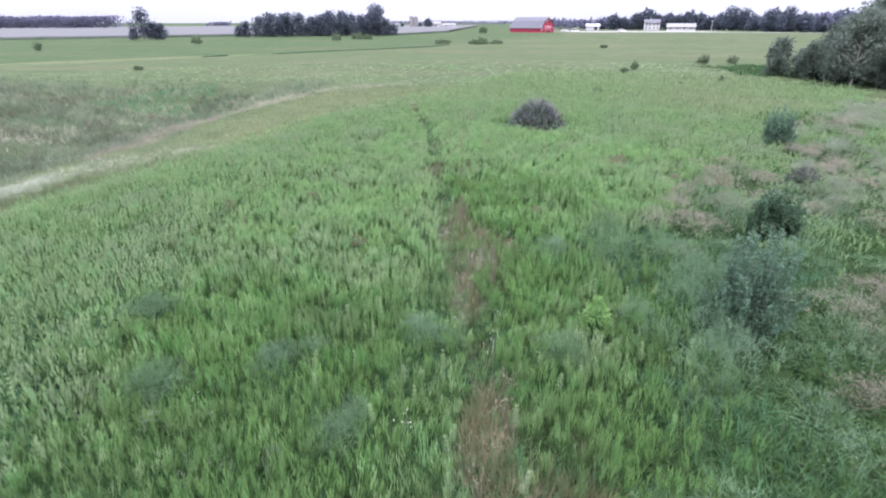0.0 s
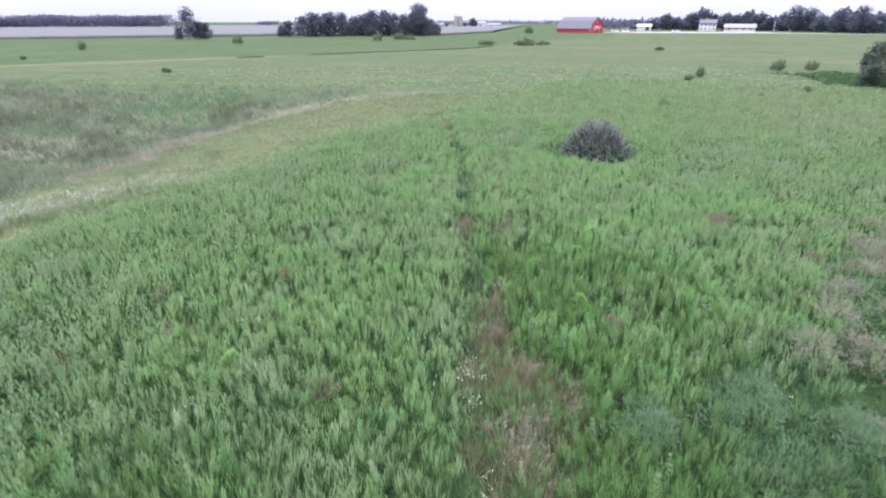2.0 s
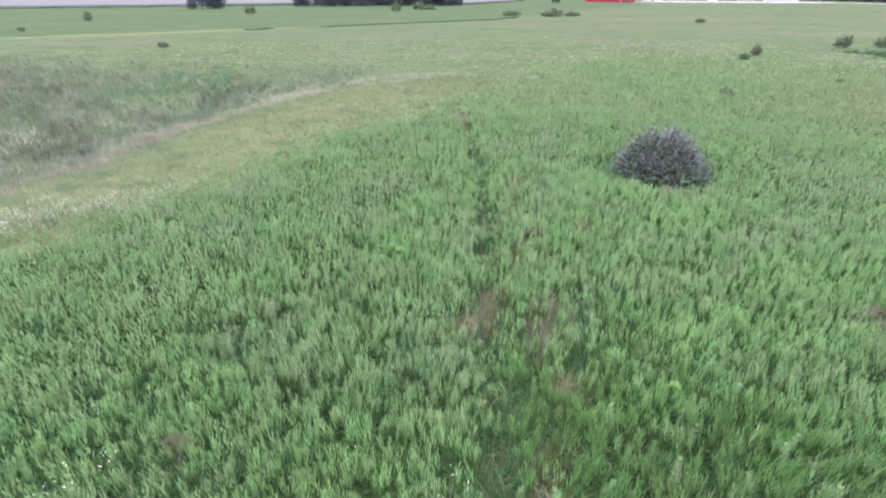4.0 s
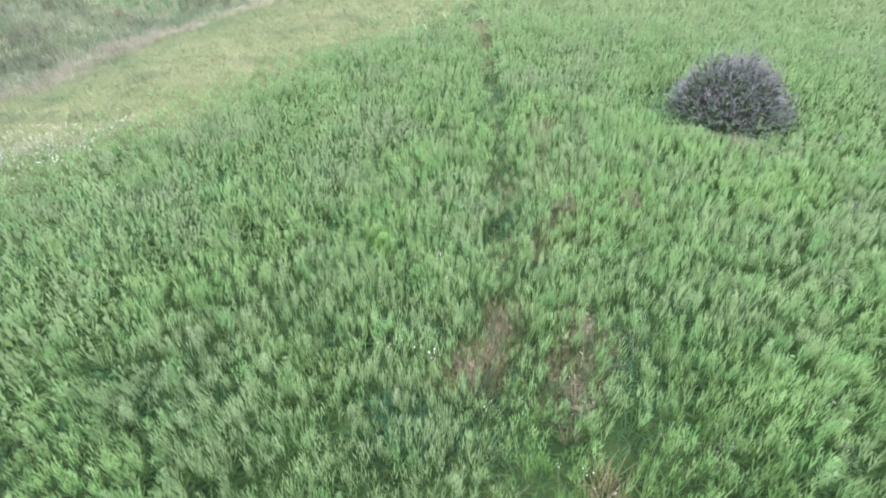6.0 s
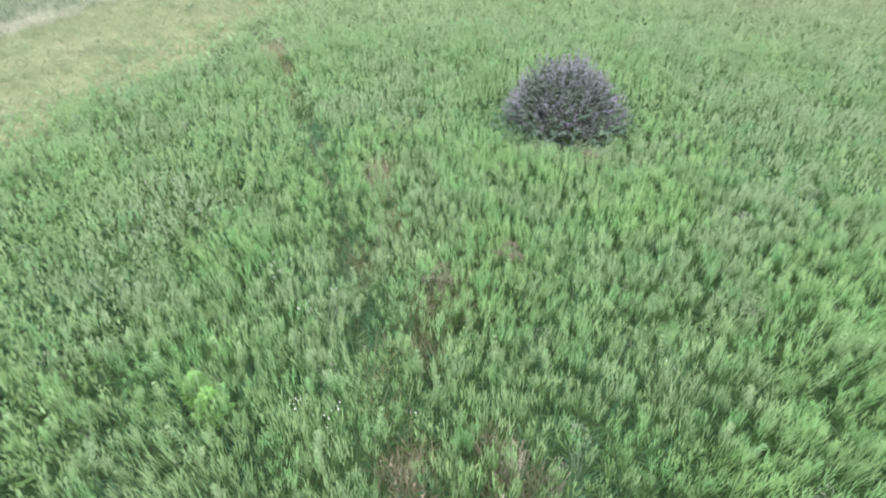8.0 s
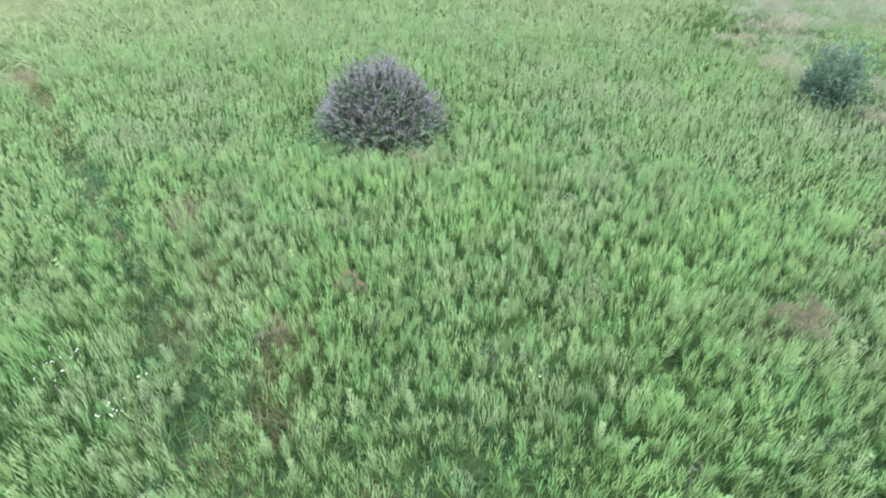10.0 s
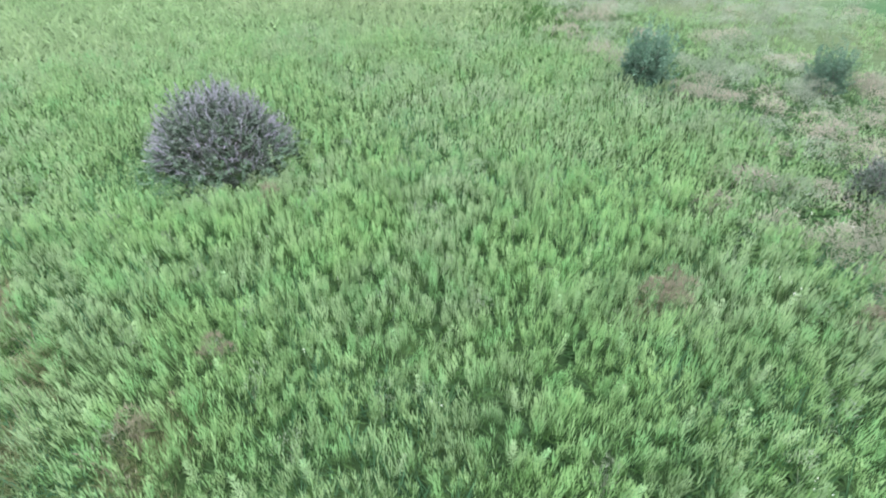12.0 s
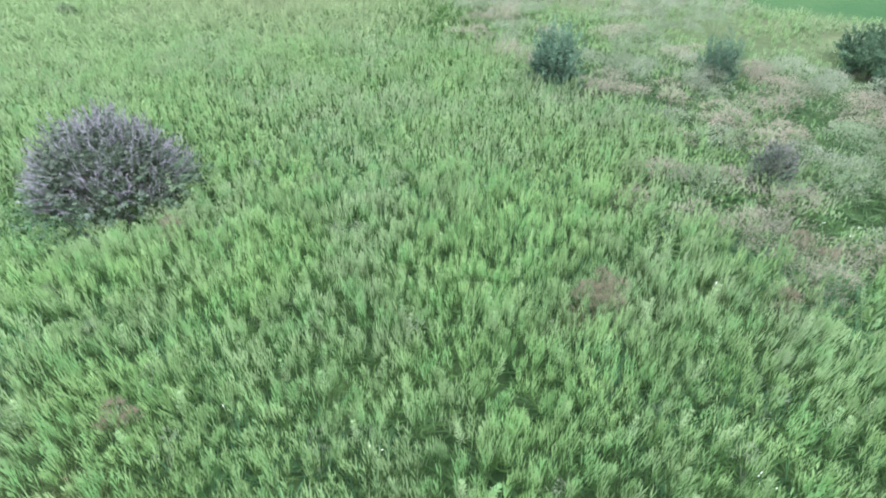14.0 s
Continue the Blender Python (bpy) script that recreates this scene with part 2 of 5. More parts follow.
M_DUSTY = leaf_material("withered_leaf", (0.188, 0.177, 0.176), (0.338, 0.311, 0.319), (0.237, 0.232, 0.221), patch=1.2, translucent=0.25, vary=0.35)

# ---------------------------------------------------------------- the lie of the land
def lattice(i, j, seed):
    v = np.sin(i * 127.1 + j * 311.7 + seed * 74.7) * 43758.5453
    return v - np.floor(v)


def drift(x, y, size, seed=0):
    """Smooth noise, 0 to 1, with hills about that many metres apart."""
    x, y = np.asarray(x, float) / size, np.asarray(y, float) / size
    i, j = np.floor(x), np.floor(y)
    u, v = x - i, y - j
    u, v = u * u * (3 - 2 * u), v * v * (3 - 2 * v)
    return ((lattice(i, j, seed) * (1 - u) + lattice(i + 1, j, seed) * u) * (1 - v)
            + (lattice(i, j + 1, seed) * (1 - u) + lattice(i + 1, j + 1, seed) * u) * v)


def ease(v, a, b):
    t = np.clip((np.asarray(v, float) - a) / (b - a), 0, 1)
    return t * t * (3 - 2 * t)


def soil(x, y):
    """Height of the soil: a level meadow, a swale along its west side, far land a little higher."""
    x, y = np.asarray(x, float), np.asarray(y, float)
    cut = np.interp(x, [-58, -50, -40, -28, -21.5, -18, -15, -10, -7], [0, 0.2, 1.4, 2.4, 1.6, 0.9, 0.6, 0.15, 0])
    z = -cut * (1 - ease(y, 54, 70))
    z = z + 1.0 * ease(y, 120, 300) + (drift(x, y, 9, 3) - 0.5) * 0.16 * (1 - ease(np.hypot(x, y), 120, 250))
    return z


def along(x, y, pts):
    """Distance to a polyline, and on which side (positive: to its right, walking from its first point)."""
    x, y = np.asarray(x, float), np.asarray(y, float)
    best, side = np.full(x.shape, 1e9), np.zeros(x.shape)
    for (ax, ay), (bx, by) in zip(pts, pts[1:]):
        dx, dy = bx - ax, by - ay
        t = np.clip(((x - ax) * dx + (y - ay) * dy) / (dx * dx + dy * dy), 0, 1)
        ex, ey = x - ax - t * dx, y - ay - t * dy
        d = np.hypot(ex, ey)
        s = np.sign(ex * dy - ey * dx)
        side = np.where(d < best, s, side)
        best = np.minimum(d, best)
    return best, side


TRAIL = [(3.6, 4), (3.1, 11.5), (2.75, 14.4), (2.15, 16.8), (1.75, 18.7), (1.45, 21.3), (1.1, 24), (0.75, 26), (0.2, 30.7), (-0.6, 35), (-1.55, 39), (-3.5, 47.5), (-5.5, 55), (-8, 66)]
WHITE_BAND = [(-21.5, 8), (-20.5, 18), (-19.5, 24.5), (-18, 28.2), (-16.8, 30.3), (-15.2, 31.8), (-13.6, 32.8)]
YELLOW_EDGE = [(-18.5, 4), (-17.5, 16), (-16.2, 22.5), (-14.6, 25.3), (-13.2, 27.5), (-12.4, 30.5), (-11.7, 33.2), (-10.4, 36.8), (-9.4, 41), (-8, 44.5), (-6.9, 47.8), (-5, 54), (-2, 62), (2, 72)]
SWALE_EDGE = [(-27, 4), (-25.5, 20), (-24.5, 30), (-23.6, 35), (-23.5, 41), (-24.2, 46), (-24.2, 50), (-23, 55), (-20.5, 57.5), (-16, 60.4), (-12, 62.3), (-6, 66)]
WEED_EDGE = [(6.2, 2), (5.8, 9), (6.3, 11.3), (6.5, 13), (6.5, 15.2), (5.4, 17.2), (6.2, 18.6), (7.6, 19.7), (9.2, 21.2), (10.4, 23.3), (11.4, 25.6), (13.5, 27.6), (16.4, 29.4), (17.9, 32.6), (22.9, 38.5), (26, 43), (33, 52), (40, 62)]
PATH_FAR = [(-120, 76), (-85, 91), (-69, 106), (-54, 121), (-35, 142), (-15, 163), (4.6, 207), (30, 260)]
VIEW_LINE = [(3.1, 8), (1.6, 22), (3.2, 28)]
BROWN = [(4.0, 8.1, 1.25, 1.8), (3.4, 9.8, 0.6, 1.0), (2.95, 16.8, 0.9, 1.6), (2.7, 18.4, 0.9, 0.9), (2.15, 19.8, 0.4, 1.2), (3.7, 18.0, 0.4, 0.6), (2.7, 14.6, 0.4, 0.9),
         (0.35, 26.0, 0.75, 0.75), (0.85, 27.1, 0.3, 0.8), (1.95, 26.4, 0.55, 1.1), (2.2, 22.2, 0.35, 1.0), (1.2, 29.8, 0.35, 1.0), (0.6, 34.9, 0.4, 0.9),
         (9.0, 27.15, 0.55, 0.5), (1.7, 30.5, 0.4, 0.5), (0.9, 33.2, 0.35, 0.7),
         (-3.6, 46.5, 0.4, 0.8), (2.5, 24.4, 0.3, 0.4), (-4.9, 18.9, 0.5, 0.4), (-6.6, 17.4, 0.35, 0.3), (0.3, 31.6, 0.25, 0.5)]


def brownness(x, y):
    b = np.zeros(np.shape(x))
    wob = (drift(x, y, 0.5, 8) - 0.5) * 0.9
    for cx, cy, rx, ry in BROWN:
        r = np.hypot((x - cx) / rx, (y - cy) / ry)
        b = np.maximum(b, 1 - ease(r + wob, 0.75, 1.15))
    return b


def zones(x, y):
    """Weights of each plant cover at places of the plan."""
    wig = (drift(x, y, 2.2, 11) - 0.5) * 1.6
    d, s = along(x, y, YELLOW_EDGE)
    west = -d * s + wig
    d, s = along(x, y, SWALE_EDGE)
    swale = -d * s + wig
    d, s = along(x, y, WEED_EDGE)
    east = d * s + wig * 0.7
    dt, _ = along(x, y, TRAIL)
    return west, swale, east, dt


def quads_object(name, V, F, mats, parent=None, index=None, smooth=False):
    me = bpy.data.meshes.new(name)
    V, F = np.asarray(V, np.float32), np.asarray(F, np.int32)
    k = F.shape[1]
    me.vertices.add(len(V))
    me.vertices.foreach_set("co", V.ravel())
    me.loops.add(F.size)
    me.loops.foreach_set("vertex_index", F.ravel())
    me.polygons.add(len(F))
    me.polygons.foreach_set("loop_start", np.arange(0, F.size, k, dtype=np.int32))
    for m in mats:
        me.materials.append(m)
    if index is not None:
        me.polygons.foreach_set("material_index", np.asarray(index, np.int32))
    if smooth:
        me.polygons.foreach_set("use_smooth", np.ones(len(F), bool))
    me.update(calc_edges=True)
    ob = new(name, me)
    if parent:
        ob.parent = parent
    return ob


def axis_steps(near, fine, far, step):
    out = list(np.arange(near[0], near[1] + 0.01, fine))
    g, v = fine, near[1]
    while v < far[1]:
        g *= step
        v += g
        out.append(v)
    g, v = fine, near[0]
    while v > far[0]:
        g *= step
        v -= g
        out.insert(0, v)
    return np.array(out)


gx = axis_steps((-60, 45), 1.0, (-3200, 3200), 1.12)
gy = axis_steps((-6, 110), 1.0, (-2500, 4200), 1.10)
GX, GY = np.meshgrid(gx, gy)
GZ = soil(GX, GY)
gi = np.arange(GX.size).reshape(GX.shape)
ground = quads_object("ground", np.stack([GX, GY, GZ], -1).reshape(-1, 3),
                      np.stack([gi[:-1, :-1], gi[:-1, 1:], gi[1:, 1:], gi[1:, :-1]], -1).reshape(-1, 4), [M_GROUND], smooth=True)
west, swale, east, _ = zones(GX, GY)
near_d, _ = along(GX, GY, VIEW_LINE)
path_d, path_s = along(GX, GY, PATH_FAR)
swale_y = 1 - ease(GY, 58, 68)
cover = np.zeros((*GX.shape, 4))
cover[..., 0] = np.maximum(ease(west, -0.3, 0.8) * (1 - ease(swale, -0.5, 0.5)) * swale_y,
                           0.9 * (1 - ease(path_d, 0.5, 2.0)) * (GX < -50))
cover[..., 0] = np.maximum(cover[..., 0], 0.7 * (1 - ease(np.abs(swale), 0.3, 1.2)) * swale_y)
cover[..., 1] = ease(swale, 0, 1) * swale_y
cover[..., 2] = np.maximum(ease(drift(GX, GY, 9, 4), 0.5, 0.75) * ease(swale, 6, 9) * (1 - ease(np.hypot((GX + 31.5) / 7, (GY - 59.5) / 5), 0.7, 1.3)),
                           0.35 * ease(path_d * -path_s, 2, 6) * (GX < 40) * (GY > 80))
cover[..., 2] = np.maximum(cover[..., 2], ease(GX, 36, 40) * (1 - ease(GY, 30, 37)))
# Near ground takes the shade-dark thatch, farther ground the open turf.
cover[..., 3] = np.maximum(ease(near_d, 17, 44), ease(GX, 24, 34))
att = ground.data.attributes.new("cover", "FLOAT_COLOR", "POINT")
att.data.foreach_set("color", cover.astype(np.float32).ravel())
tagged(ground, "gently rolling prairie ground under grass and weeds", "ground", kind="structure")

# ---------------------------------------------------------------- small plants, built as blades and leaves
def leaf_quads(b, d, L, w, droop=0.0, s=None):
    """Diamond leaves: bases, directions, lengths, widths -> vertices and faces."""
    b, d = np.asarray(b, float), np.asarray(d, float)
    L, w = np.broadcast_to(L, len(b))[:, None], np.broadcast_to(w, len(b))[:, None]
    d = d / np.linalg.norm(d, axis=1, keepdims=True)
    if s is None:
        s = np.cross(d, (0, 0, 1.0)) + 1e-6
    s = s / np.linalg.norm(s, axis=1, keepdims=True)
    mid = b + d * L * 0.5
    tip = b + d * L - np.array((0, 0, 1.0)) * L * droop
    V = np.stack([b, mid + s * w / 2, tip, mid - s * w / 2], 1).reshape(-1, 3)
    return V, np.arange(len(V)).reshape(-1, 4)


def join(*parts):
    V, F, n = [], [], 0
    for v, f in parts:
        V.append(v)
        F.append(np.asarray(f) + n)
        n += len(v)
    return np.concatenate(V), np.concatenate(F)


def goldenrod(rng, stems, low, top, width, length, toned=0.3, wide=0.06, steep=1.0):
    """A clump of leafy stalks one metre high: spreading leaves below, close upright ones in blunt plumes above."""
    B, D, L, W, H = [], [], [], [], []
    for k in range(stems):
        az = rng.uniform(0, 6.3)
        r = 0.0 if stems == 1 else wide * math.sqrt(rng.uniform(0.05, 1))
        foot = np.array((math.cos(az) * r, math.sin(az) * r, 0.0))
        tall = 1.0 if k == 0 else rng.uniform(0.78, 1.0)
        q = np.linspace(0, 1, top) ** 0.8
        h = tall * (0.4 + 0.47 * q)
        a = np.arange(top) * 2.4 + rng.uniform(0, 6.3)
        up = np.interp(q, [0, 0.5, 1], [3.4, 5.5, 9.0]) * steep * rng.uniform(0.75, 1.3, top)
        B.append(foot * (1 + 0.5 * h[:, None]) + np.stack([np.cos(a) * 0.012, np.sin(a) * 0.012, h - 0.03], 1))
        D.append(np.stack([np.cos(a), np.sin(a), up], 1))
        L.append(np.interp(q, [0, 0.6, 1], [1.3, 1.15, 0.75]) * length * rng.uniform(0.8, 1.2, top))
        W.append(np.full(top, width))
        H.append(q)
    a = np.arange(low) * 2.4 + rng.uniform(0, 6.3)
    h = rng.uniform(0.2, 0.42, low)
    B.append(np.stack([np.cos(a) * 0.04, np.sin(a) * 0.04, h], 1))
    D.append(np.stack([np.cos(a), np.sin(a), rng.uniform(0.3, 0.9, low)], 1))
    L.append(length * 1.15 * rng.uniform(0.8, 1.2, low))
    W.append(np.full(low, width * 2.0))
    H.append(np.full(low, -1.0))
    B, D, L, W, H = (np.concatenate(v) for v in (B, D, L, W, H))
    V, F = leaf_quads(B, D, L, W, 0.04)
    # The second slot is for plume tops: new growth, coloured paler as if lit.
    return V, F, (H > toned).astype(int)


def tuft(rng, blades, width, spread, lean=0.45, arch=0.25, low=0.5):
    az = rng.uniform(0, 6.3, blades)
    r = rng.uniform(0, spread, blades)
    b = np.stack([np.cos(az) * r, np.sin(az) * r, 0 * r], 1)
    out = az + rng.uniform(-0.8, 0.8, blades)
    k = rng.uniform(0.1, 1.0, blades) * lean
    d = np.stack([np.cos(out) * k, np.sin(out) * k, np.ones(blades)], 1)
    s = np.stack([np.cos(rng.uniform(0, 6.3, blades)), np.sin(rng.uniform(0, 6.3, blades)), 0 * r], 1)
    return leaf_quads(b, d, rng.uniform(low, 1.0, blades), width, arch * k[:, None], s)


def frothy(rng, bits, spread, fine=1.0, lobes=4):
    """A bushy weed, one metre high: stems that branch into soft rounded billows of fine shoots and seed heads."""
    n = 9
    az = rng.uniform(0, 6.3, n)
    d = np.stack([np.cos(az) * spread, np.sin(az) * spread, np.ones(n)], 1)
    st = leaf_quads(np.zeros((n, 3)), d, 0.6, 0.014)
    share = rng.uniform(0.5, 1.5, lobes)
    lobe = rng.choice(lobes, bits, p=share / share.sum())
    a = np.arange(lobes) * 6.28 / lobes + rng.uniform(-0.5, 0.5, lobes)
    far = spread * np.where(np.arange(lobes) % 4 == 0, 0.1, rng.uniform(0.35, 0.7, lobes))
    size = spread * (0.26 + 0.26 * share / 1.5)
    top = (0.92 - 0.4 * far / spread + rng.uniform(-0.1, 0.06, lobes)) - size * 0.6
    q = rng.normal(0, 1, (bits, 3))
    q /= np.linalg.norm(q, axis=1, keepdims=True)
    q[:, 2] = np.where(q[:, 2] < -0.2, -q[:, 2], q[:, 2])
    r = size[lobe] * (0.62 + 0.5 * rng.uniform(0, 1, bits) ** 1.6)
    b = np.stack([np.cos(a[lobe]) * far[lobe] + q[:, 0] * r, np.sin(a[lobe]) * far[lobe] + q[:, 1] * r, np.maximum(top[lobe] + q[:, 2] * r * 0.62, 0.05)], 1)
    dd = q * (0.7, 0.7, 0.8) + (0, 0, 0.35) + rng.normal(0, 0.35, (bits, 3))
    L = rng.uniform(0.06, 0.13, bits) * (0.7 + 0.3 * fine)
    return join(st, leaf_quads(b, dd, L, rng.uniform(0.010, 0.017, bits) * fine, 0.1, rng.normal(0, 1, dd.shape)))


def flower(rng, heads, spread=0.16):
    az, r = rng.uniform(0, 6.3, heads), spread * np.sqrt(rng.uniform(0, 1, heads))
    h = rng.uniform(0.85, 1.05, heads)
    top = np.stack([np.cos(az) * r, np.sin(az) * r, h], 1)
    size = rng.uniform(0.006, 0.012, heads)
    V = np.stack([top + np.array(o) * size[:, None] for o in ((-1, 0, 0), (0, -1, 0.25), (1, 0, 0), (0, 1, 0.25))], 1).reshape(-1, 3)
    heads_q = (V, np.arange(len(V)).reshape(-1, 4))
    stems = leaf_quads(np.stack([top[:, 0] * 0.2, top[:, 1] * 0.2, h * 0], 1), top * (0.8, 0.8, 1) , h, 0.012)
    return heads_q, stems


def scatter(forms, x, y, height, rng, sink=0.03, girth=1.0, lean=0.12, sway=0.0):
    """Sets plants of a few forms at places of the plan, each turned, leaning and of its own height."""
    out, slots = [], []
    pick = rng.integers(0, len(forms), len(x))
    z = soil(x, y) - sink
    turn = rng.uniform(0, 2 * math.pi, len(x))
    lx, ly = rng.normal(0, lean, (2, len(x)))
    lx, ly = lx + sway * (drift(x, y, 1.1, 95) - 0.5), ly + sway * (drift(x, y, 1.1, 96) - 0.5)
    g = np.broadcast_to(np.asarray(girth, float), len(x)) * rng.uniform(0.85, 1.15, len(x))
    height = np.broadcast_to(height, len(x))
    for k, (V, F, *slot) in enumerate(forms):
        m = np.flatnonzero(pick == k)
        if not len(m):
            continue
        c, s = np.cos(turn[m])[:, None], np.sin(turn[m])[:, None]
        vx, vy, vz = V[:, 0][None], V[:, 1][None], V[:, 2][None] * height[m][:, None]
        X = (vx * c - vy * s) * g[m][:, None] + lx[m][:, None] * vz + x[m][:, None]
        Y = (vx * s + vy * c) * g[m][:, None] + ly[m][:, None] * vz + y[m][:, None]
        P = np.stack([X, Y, vz + z[m][:, None]], -1).reshape(-1, 3)
        Q = (F[None] + (np.arange(len(m)) * len(V))[:, None, None]).reshape(-1, 4)
        out.append((P, Q))
        slots.append(np.tile(slot[0] if slot else np.zeros(len(F), int), len(m)))
    return (*join(*out), np.concatenate(slots))


def spread_over(x0, x1, y0, y1, gap, rng):
    """Places about gap apart, unevenly."""
    xs, ys = np.meshgrid(np.arange(x0, x1, gap), np.arange(y0, y1, gap))
    xs, ys = xs.ravel(), ys.ravel()
    return xs + rng.uniform(-0.55, 0.55, len(xs)) * gap, ys + rng.uniform(-0.55, 0.55, len(xs)) * gap


def stuff(name, VF, m, label, category):
    V, F, slot = VF
    mats = m if isinstance(m, list) else [m]
    return tagged(quads_object(name, V, F, mats, index=slot if len(mats) > 1 else None), label, category, kind="stuff")


rng = np.random.default_rng(5)
gold_near = [goldenrod(rng, (6, 3, 5, 7, 2, 4)[k % 6], 3, 10, *((0.0125, 0.235) if k < 9 else (0.0132, 0.225)), 0.4, (0.10, 0.055, 0.08, 0.115, 0.045, 0.07)[k % 6], 1.0 if k < 9 else 0.84)
             for k in range(18)]
gold_mid = [goldenrod(rng, 1 + k % 4, 2, 5, 0.032, 0.2, 0.25, 0.1) for k in range(12)]
gold_far = [tuft(rng, 6, 0.11, 0.2, 1.1, 0.2) for _ in range(6)]
BUSH = (6.12, 38.05)
CLUMPS = np.array([(-0.75, 11.0, 0.5), (-2.6, 9.9, 0.4), (2.0, 12.2, 0.35), (4.7, 11.6, 0.35), (-4.4, 12.6, 0.35), (0.9, 9.2, 0.35), (4.9, 17.0, 0.35)])


def field_mask(x, y):
    west, swale, east, dt = zones(x, y)
    b = brownness(x, y)
    keep = (west + rng.normal(0, 2.1, len(x)) < 0.1) & (east + rng.normal(0, 0.8, len(x)) < 0.6) & (b < rng.uniform(0.3, 1.35, len(x)))
    keep &= rng.uniform(0, 1, len(x)) > (0.32 + 0.6 * drift(x, y, 1.3, 47)) * (1 - ease(dt + (drift(x, y, 0.8, 48) - 0.5) * 0.4, 0.08, 0.4))
    keep &= np.hypot(x - 5.6, y - 12.95) > 0.35
    for cx, cy, r in CLUMPS:
        keep &= np.hypot(x - cx, y - cy) > r * rng.uniform(0.6, 1.4, len(x))
    return keep & (np.hypot((x - BUSH[0]) / 1.4, (y - BUSH[1]) / 1.4) > 1)


def plant_height(x, y):
    h = 0.68 + 0.22 * drift(x, y, 1.6, 21) + 0.24 * drift(x, y, 0.5, 22)
    west, _, _, dt = zones(x, y)
    h = h * (0.62 + 0.38 * ease(-west, -0.5, 3.0))
    h = h * (0.48 + 0.52 * ease(np.hypot(x - BUSH[0] + 0.35, y - BUSH[1] + 0.3), 1.8, 2.8))
    return h * (0.72 + 0.28 * ease(dt, 0.1, 0.55)) * rng.uniform(0.78, 1.16, len(x))


def band(d, lo, hi, blend):
    """Which of some places lie between two distances, with ragged ends."""
    e = d + rng.uniform(-blend, blend, len(d))
    return (e >= lo) & (e < hi)


x, y = spread_over(-10, 16, 0, 41, 0.2, rng)
d, _ = along(x, y, VIEW_LINE)
west_side = 1.6 * ease(-x, 0, 4)
k = band(d + west_side, 0, 8.6, 1.5) & (y > 5) & field_mask(x, y)
dt, side = along(x, y, TRAIL)
# Deeper green tips on the trail's east side and at the south end.
toned = (side > 0) & (dt + rng.normal(0, 0.8, len(x)) < 5.6) & (y + rng.normal(0, 1.5, len(x)) < 25) & (drift(x, y, 1.8, 33) + rng.normal(0, 0.15, len(x)) > 0.25)
toned |= (y + rng.normal(0, 1.6, len(x)) < 15.5) & (drift(x, y, 2.4, 34) + rng.normal(0, 0.2, len(x)) > 0.3)
q = k & ~toned
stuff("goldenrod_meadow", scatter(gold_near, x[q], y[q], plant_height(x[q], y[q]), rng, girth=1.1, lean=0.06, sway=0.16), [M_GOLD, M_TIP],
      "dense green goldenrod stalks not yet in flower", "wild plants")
q = k & toned
stuff("deep_green_goldenrod", scatter(gold_near, x[q], y[q], plant_height(x[q], y[q]), rng, girth=1.1, lean=0.06, sway=0.16), [M_GOLD, M_DEEPTIP],
      "deeper green goldenrod stalks beside the trail", "wild plants")
under_forms = [tuft(rng, 5, 0.08, 0.16, 1.2, 0.4) for _ in range(6)]
x, y = spread_over(-10, 16, 0, 41, 0.32, rng)
d, _ = along(x, y, VIEW_LINE)
k = band(d, 0, 9.5, 1.0) & field_mask(x, y)
# Undergrowth coloured dark so that the gaps between stalks look shaded.
stuff("meadow_undergrowth", scatter(under_forms, x[k], y[k], rng.uniform(0.14, 0.26, k.sum()), rng), M_RANKGAP,
      "low leafy undergrowth coloured dark for gaps between stalks", "wild plants")
x, y = spread_over(-20, 30, -2, 58, 0.222, rng)
d, _ = along(x, y, VIEW_LINE)
west_side = 1.6 * ease(-x, 0, 4)
k = (band(d + west_side, 8.6, 21, 1.5) | (y < 5) & (d < 9)) & field_mask(x, y)
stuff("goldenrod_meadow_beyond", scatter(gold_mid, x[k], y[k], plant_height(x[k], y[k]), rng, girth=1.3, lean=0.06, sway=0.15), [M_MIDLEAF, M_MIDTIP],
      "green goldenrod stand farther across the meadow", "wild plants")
x, y = spread_over(-45, 60, 4, 90, 0.42, rng)
d, _ = along(x, y, VIEW_LINE)
k = band(d, 20.5, 80, 2.5) & (d + rng.uniform(-15, 15, len(x)) < 45) & field_mask(x, y) & ~((x > 30) & (y < 42))
side = (x > 16) & (y - (x - 16) * 0.4 + rng.normal(0, 2, len(x)) < 40)
q = k & ~side
stuff("outer_meadow_plants", scatter(gold_far, x[q], y[q], plant_height(x[q], y[q]) * 0.95, rng, girth=1.0), [M_FAR],
      "green plants of the outer meadow", "wild plants")
# East of here the dark leaf colour takes the place of shade.
q = k & side
stuff("east_meadow_plants", scatter(gold_far, x[q], y[q], plant_height(x[q], y[q]) * 0.9, rng, girth=1.0), [M_GOLD],
      "green plants beyond the weeds, darkened in colour for shade", "wild plants")
x, y = spread_over(-70, 80, 20, 150, 0.85, rng)
d, _ = along(x, y, VIEW_LINE)
west, swale, east, dt = zones(x, y)
jit = rng.normal(0, 2.5, len(x))
k = band(d, 46, 66, 18) & (d + rng.uniform(-10, 10, len(d)) > 38) & ((swale < 0) | (y + jit > 66)) & ~((x > 33) & (y < 42)) & ((west < 0.4) | (y + jit > 62))
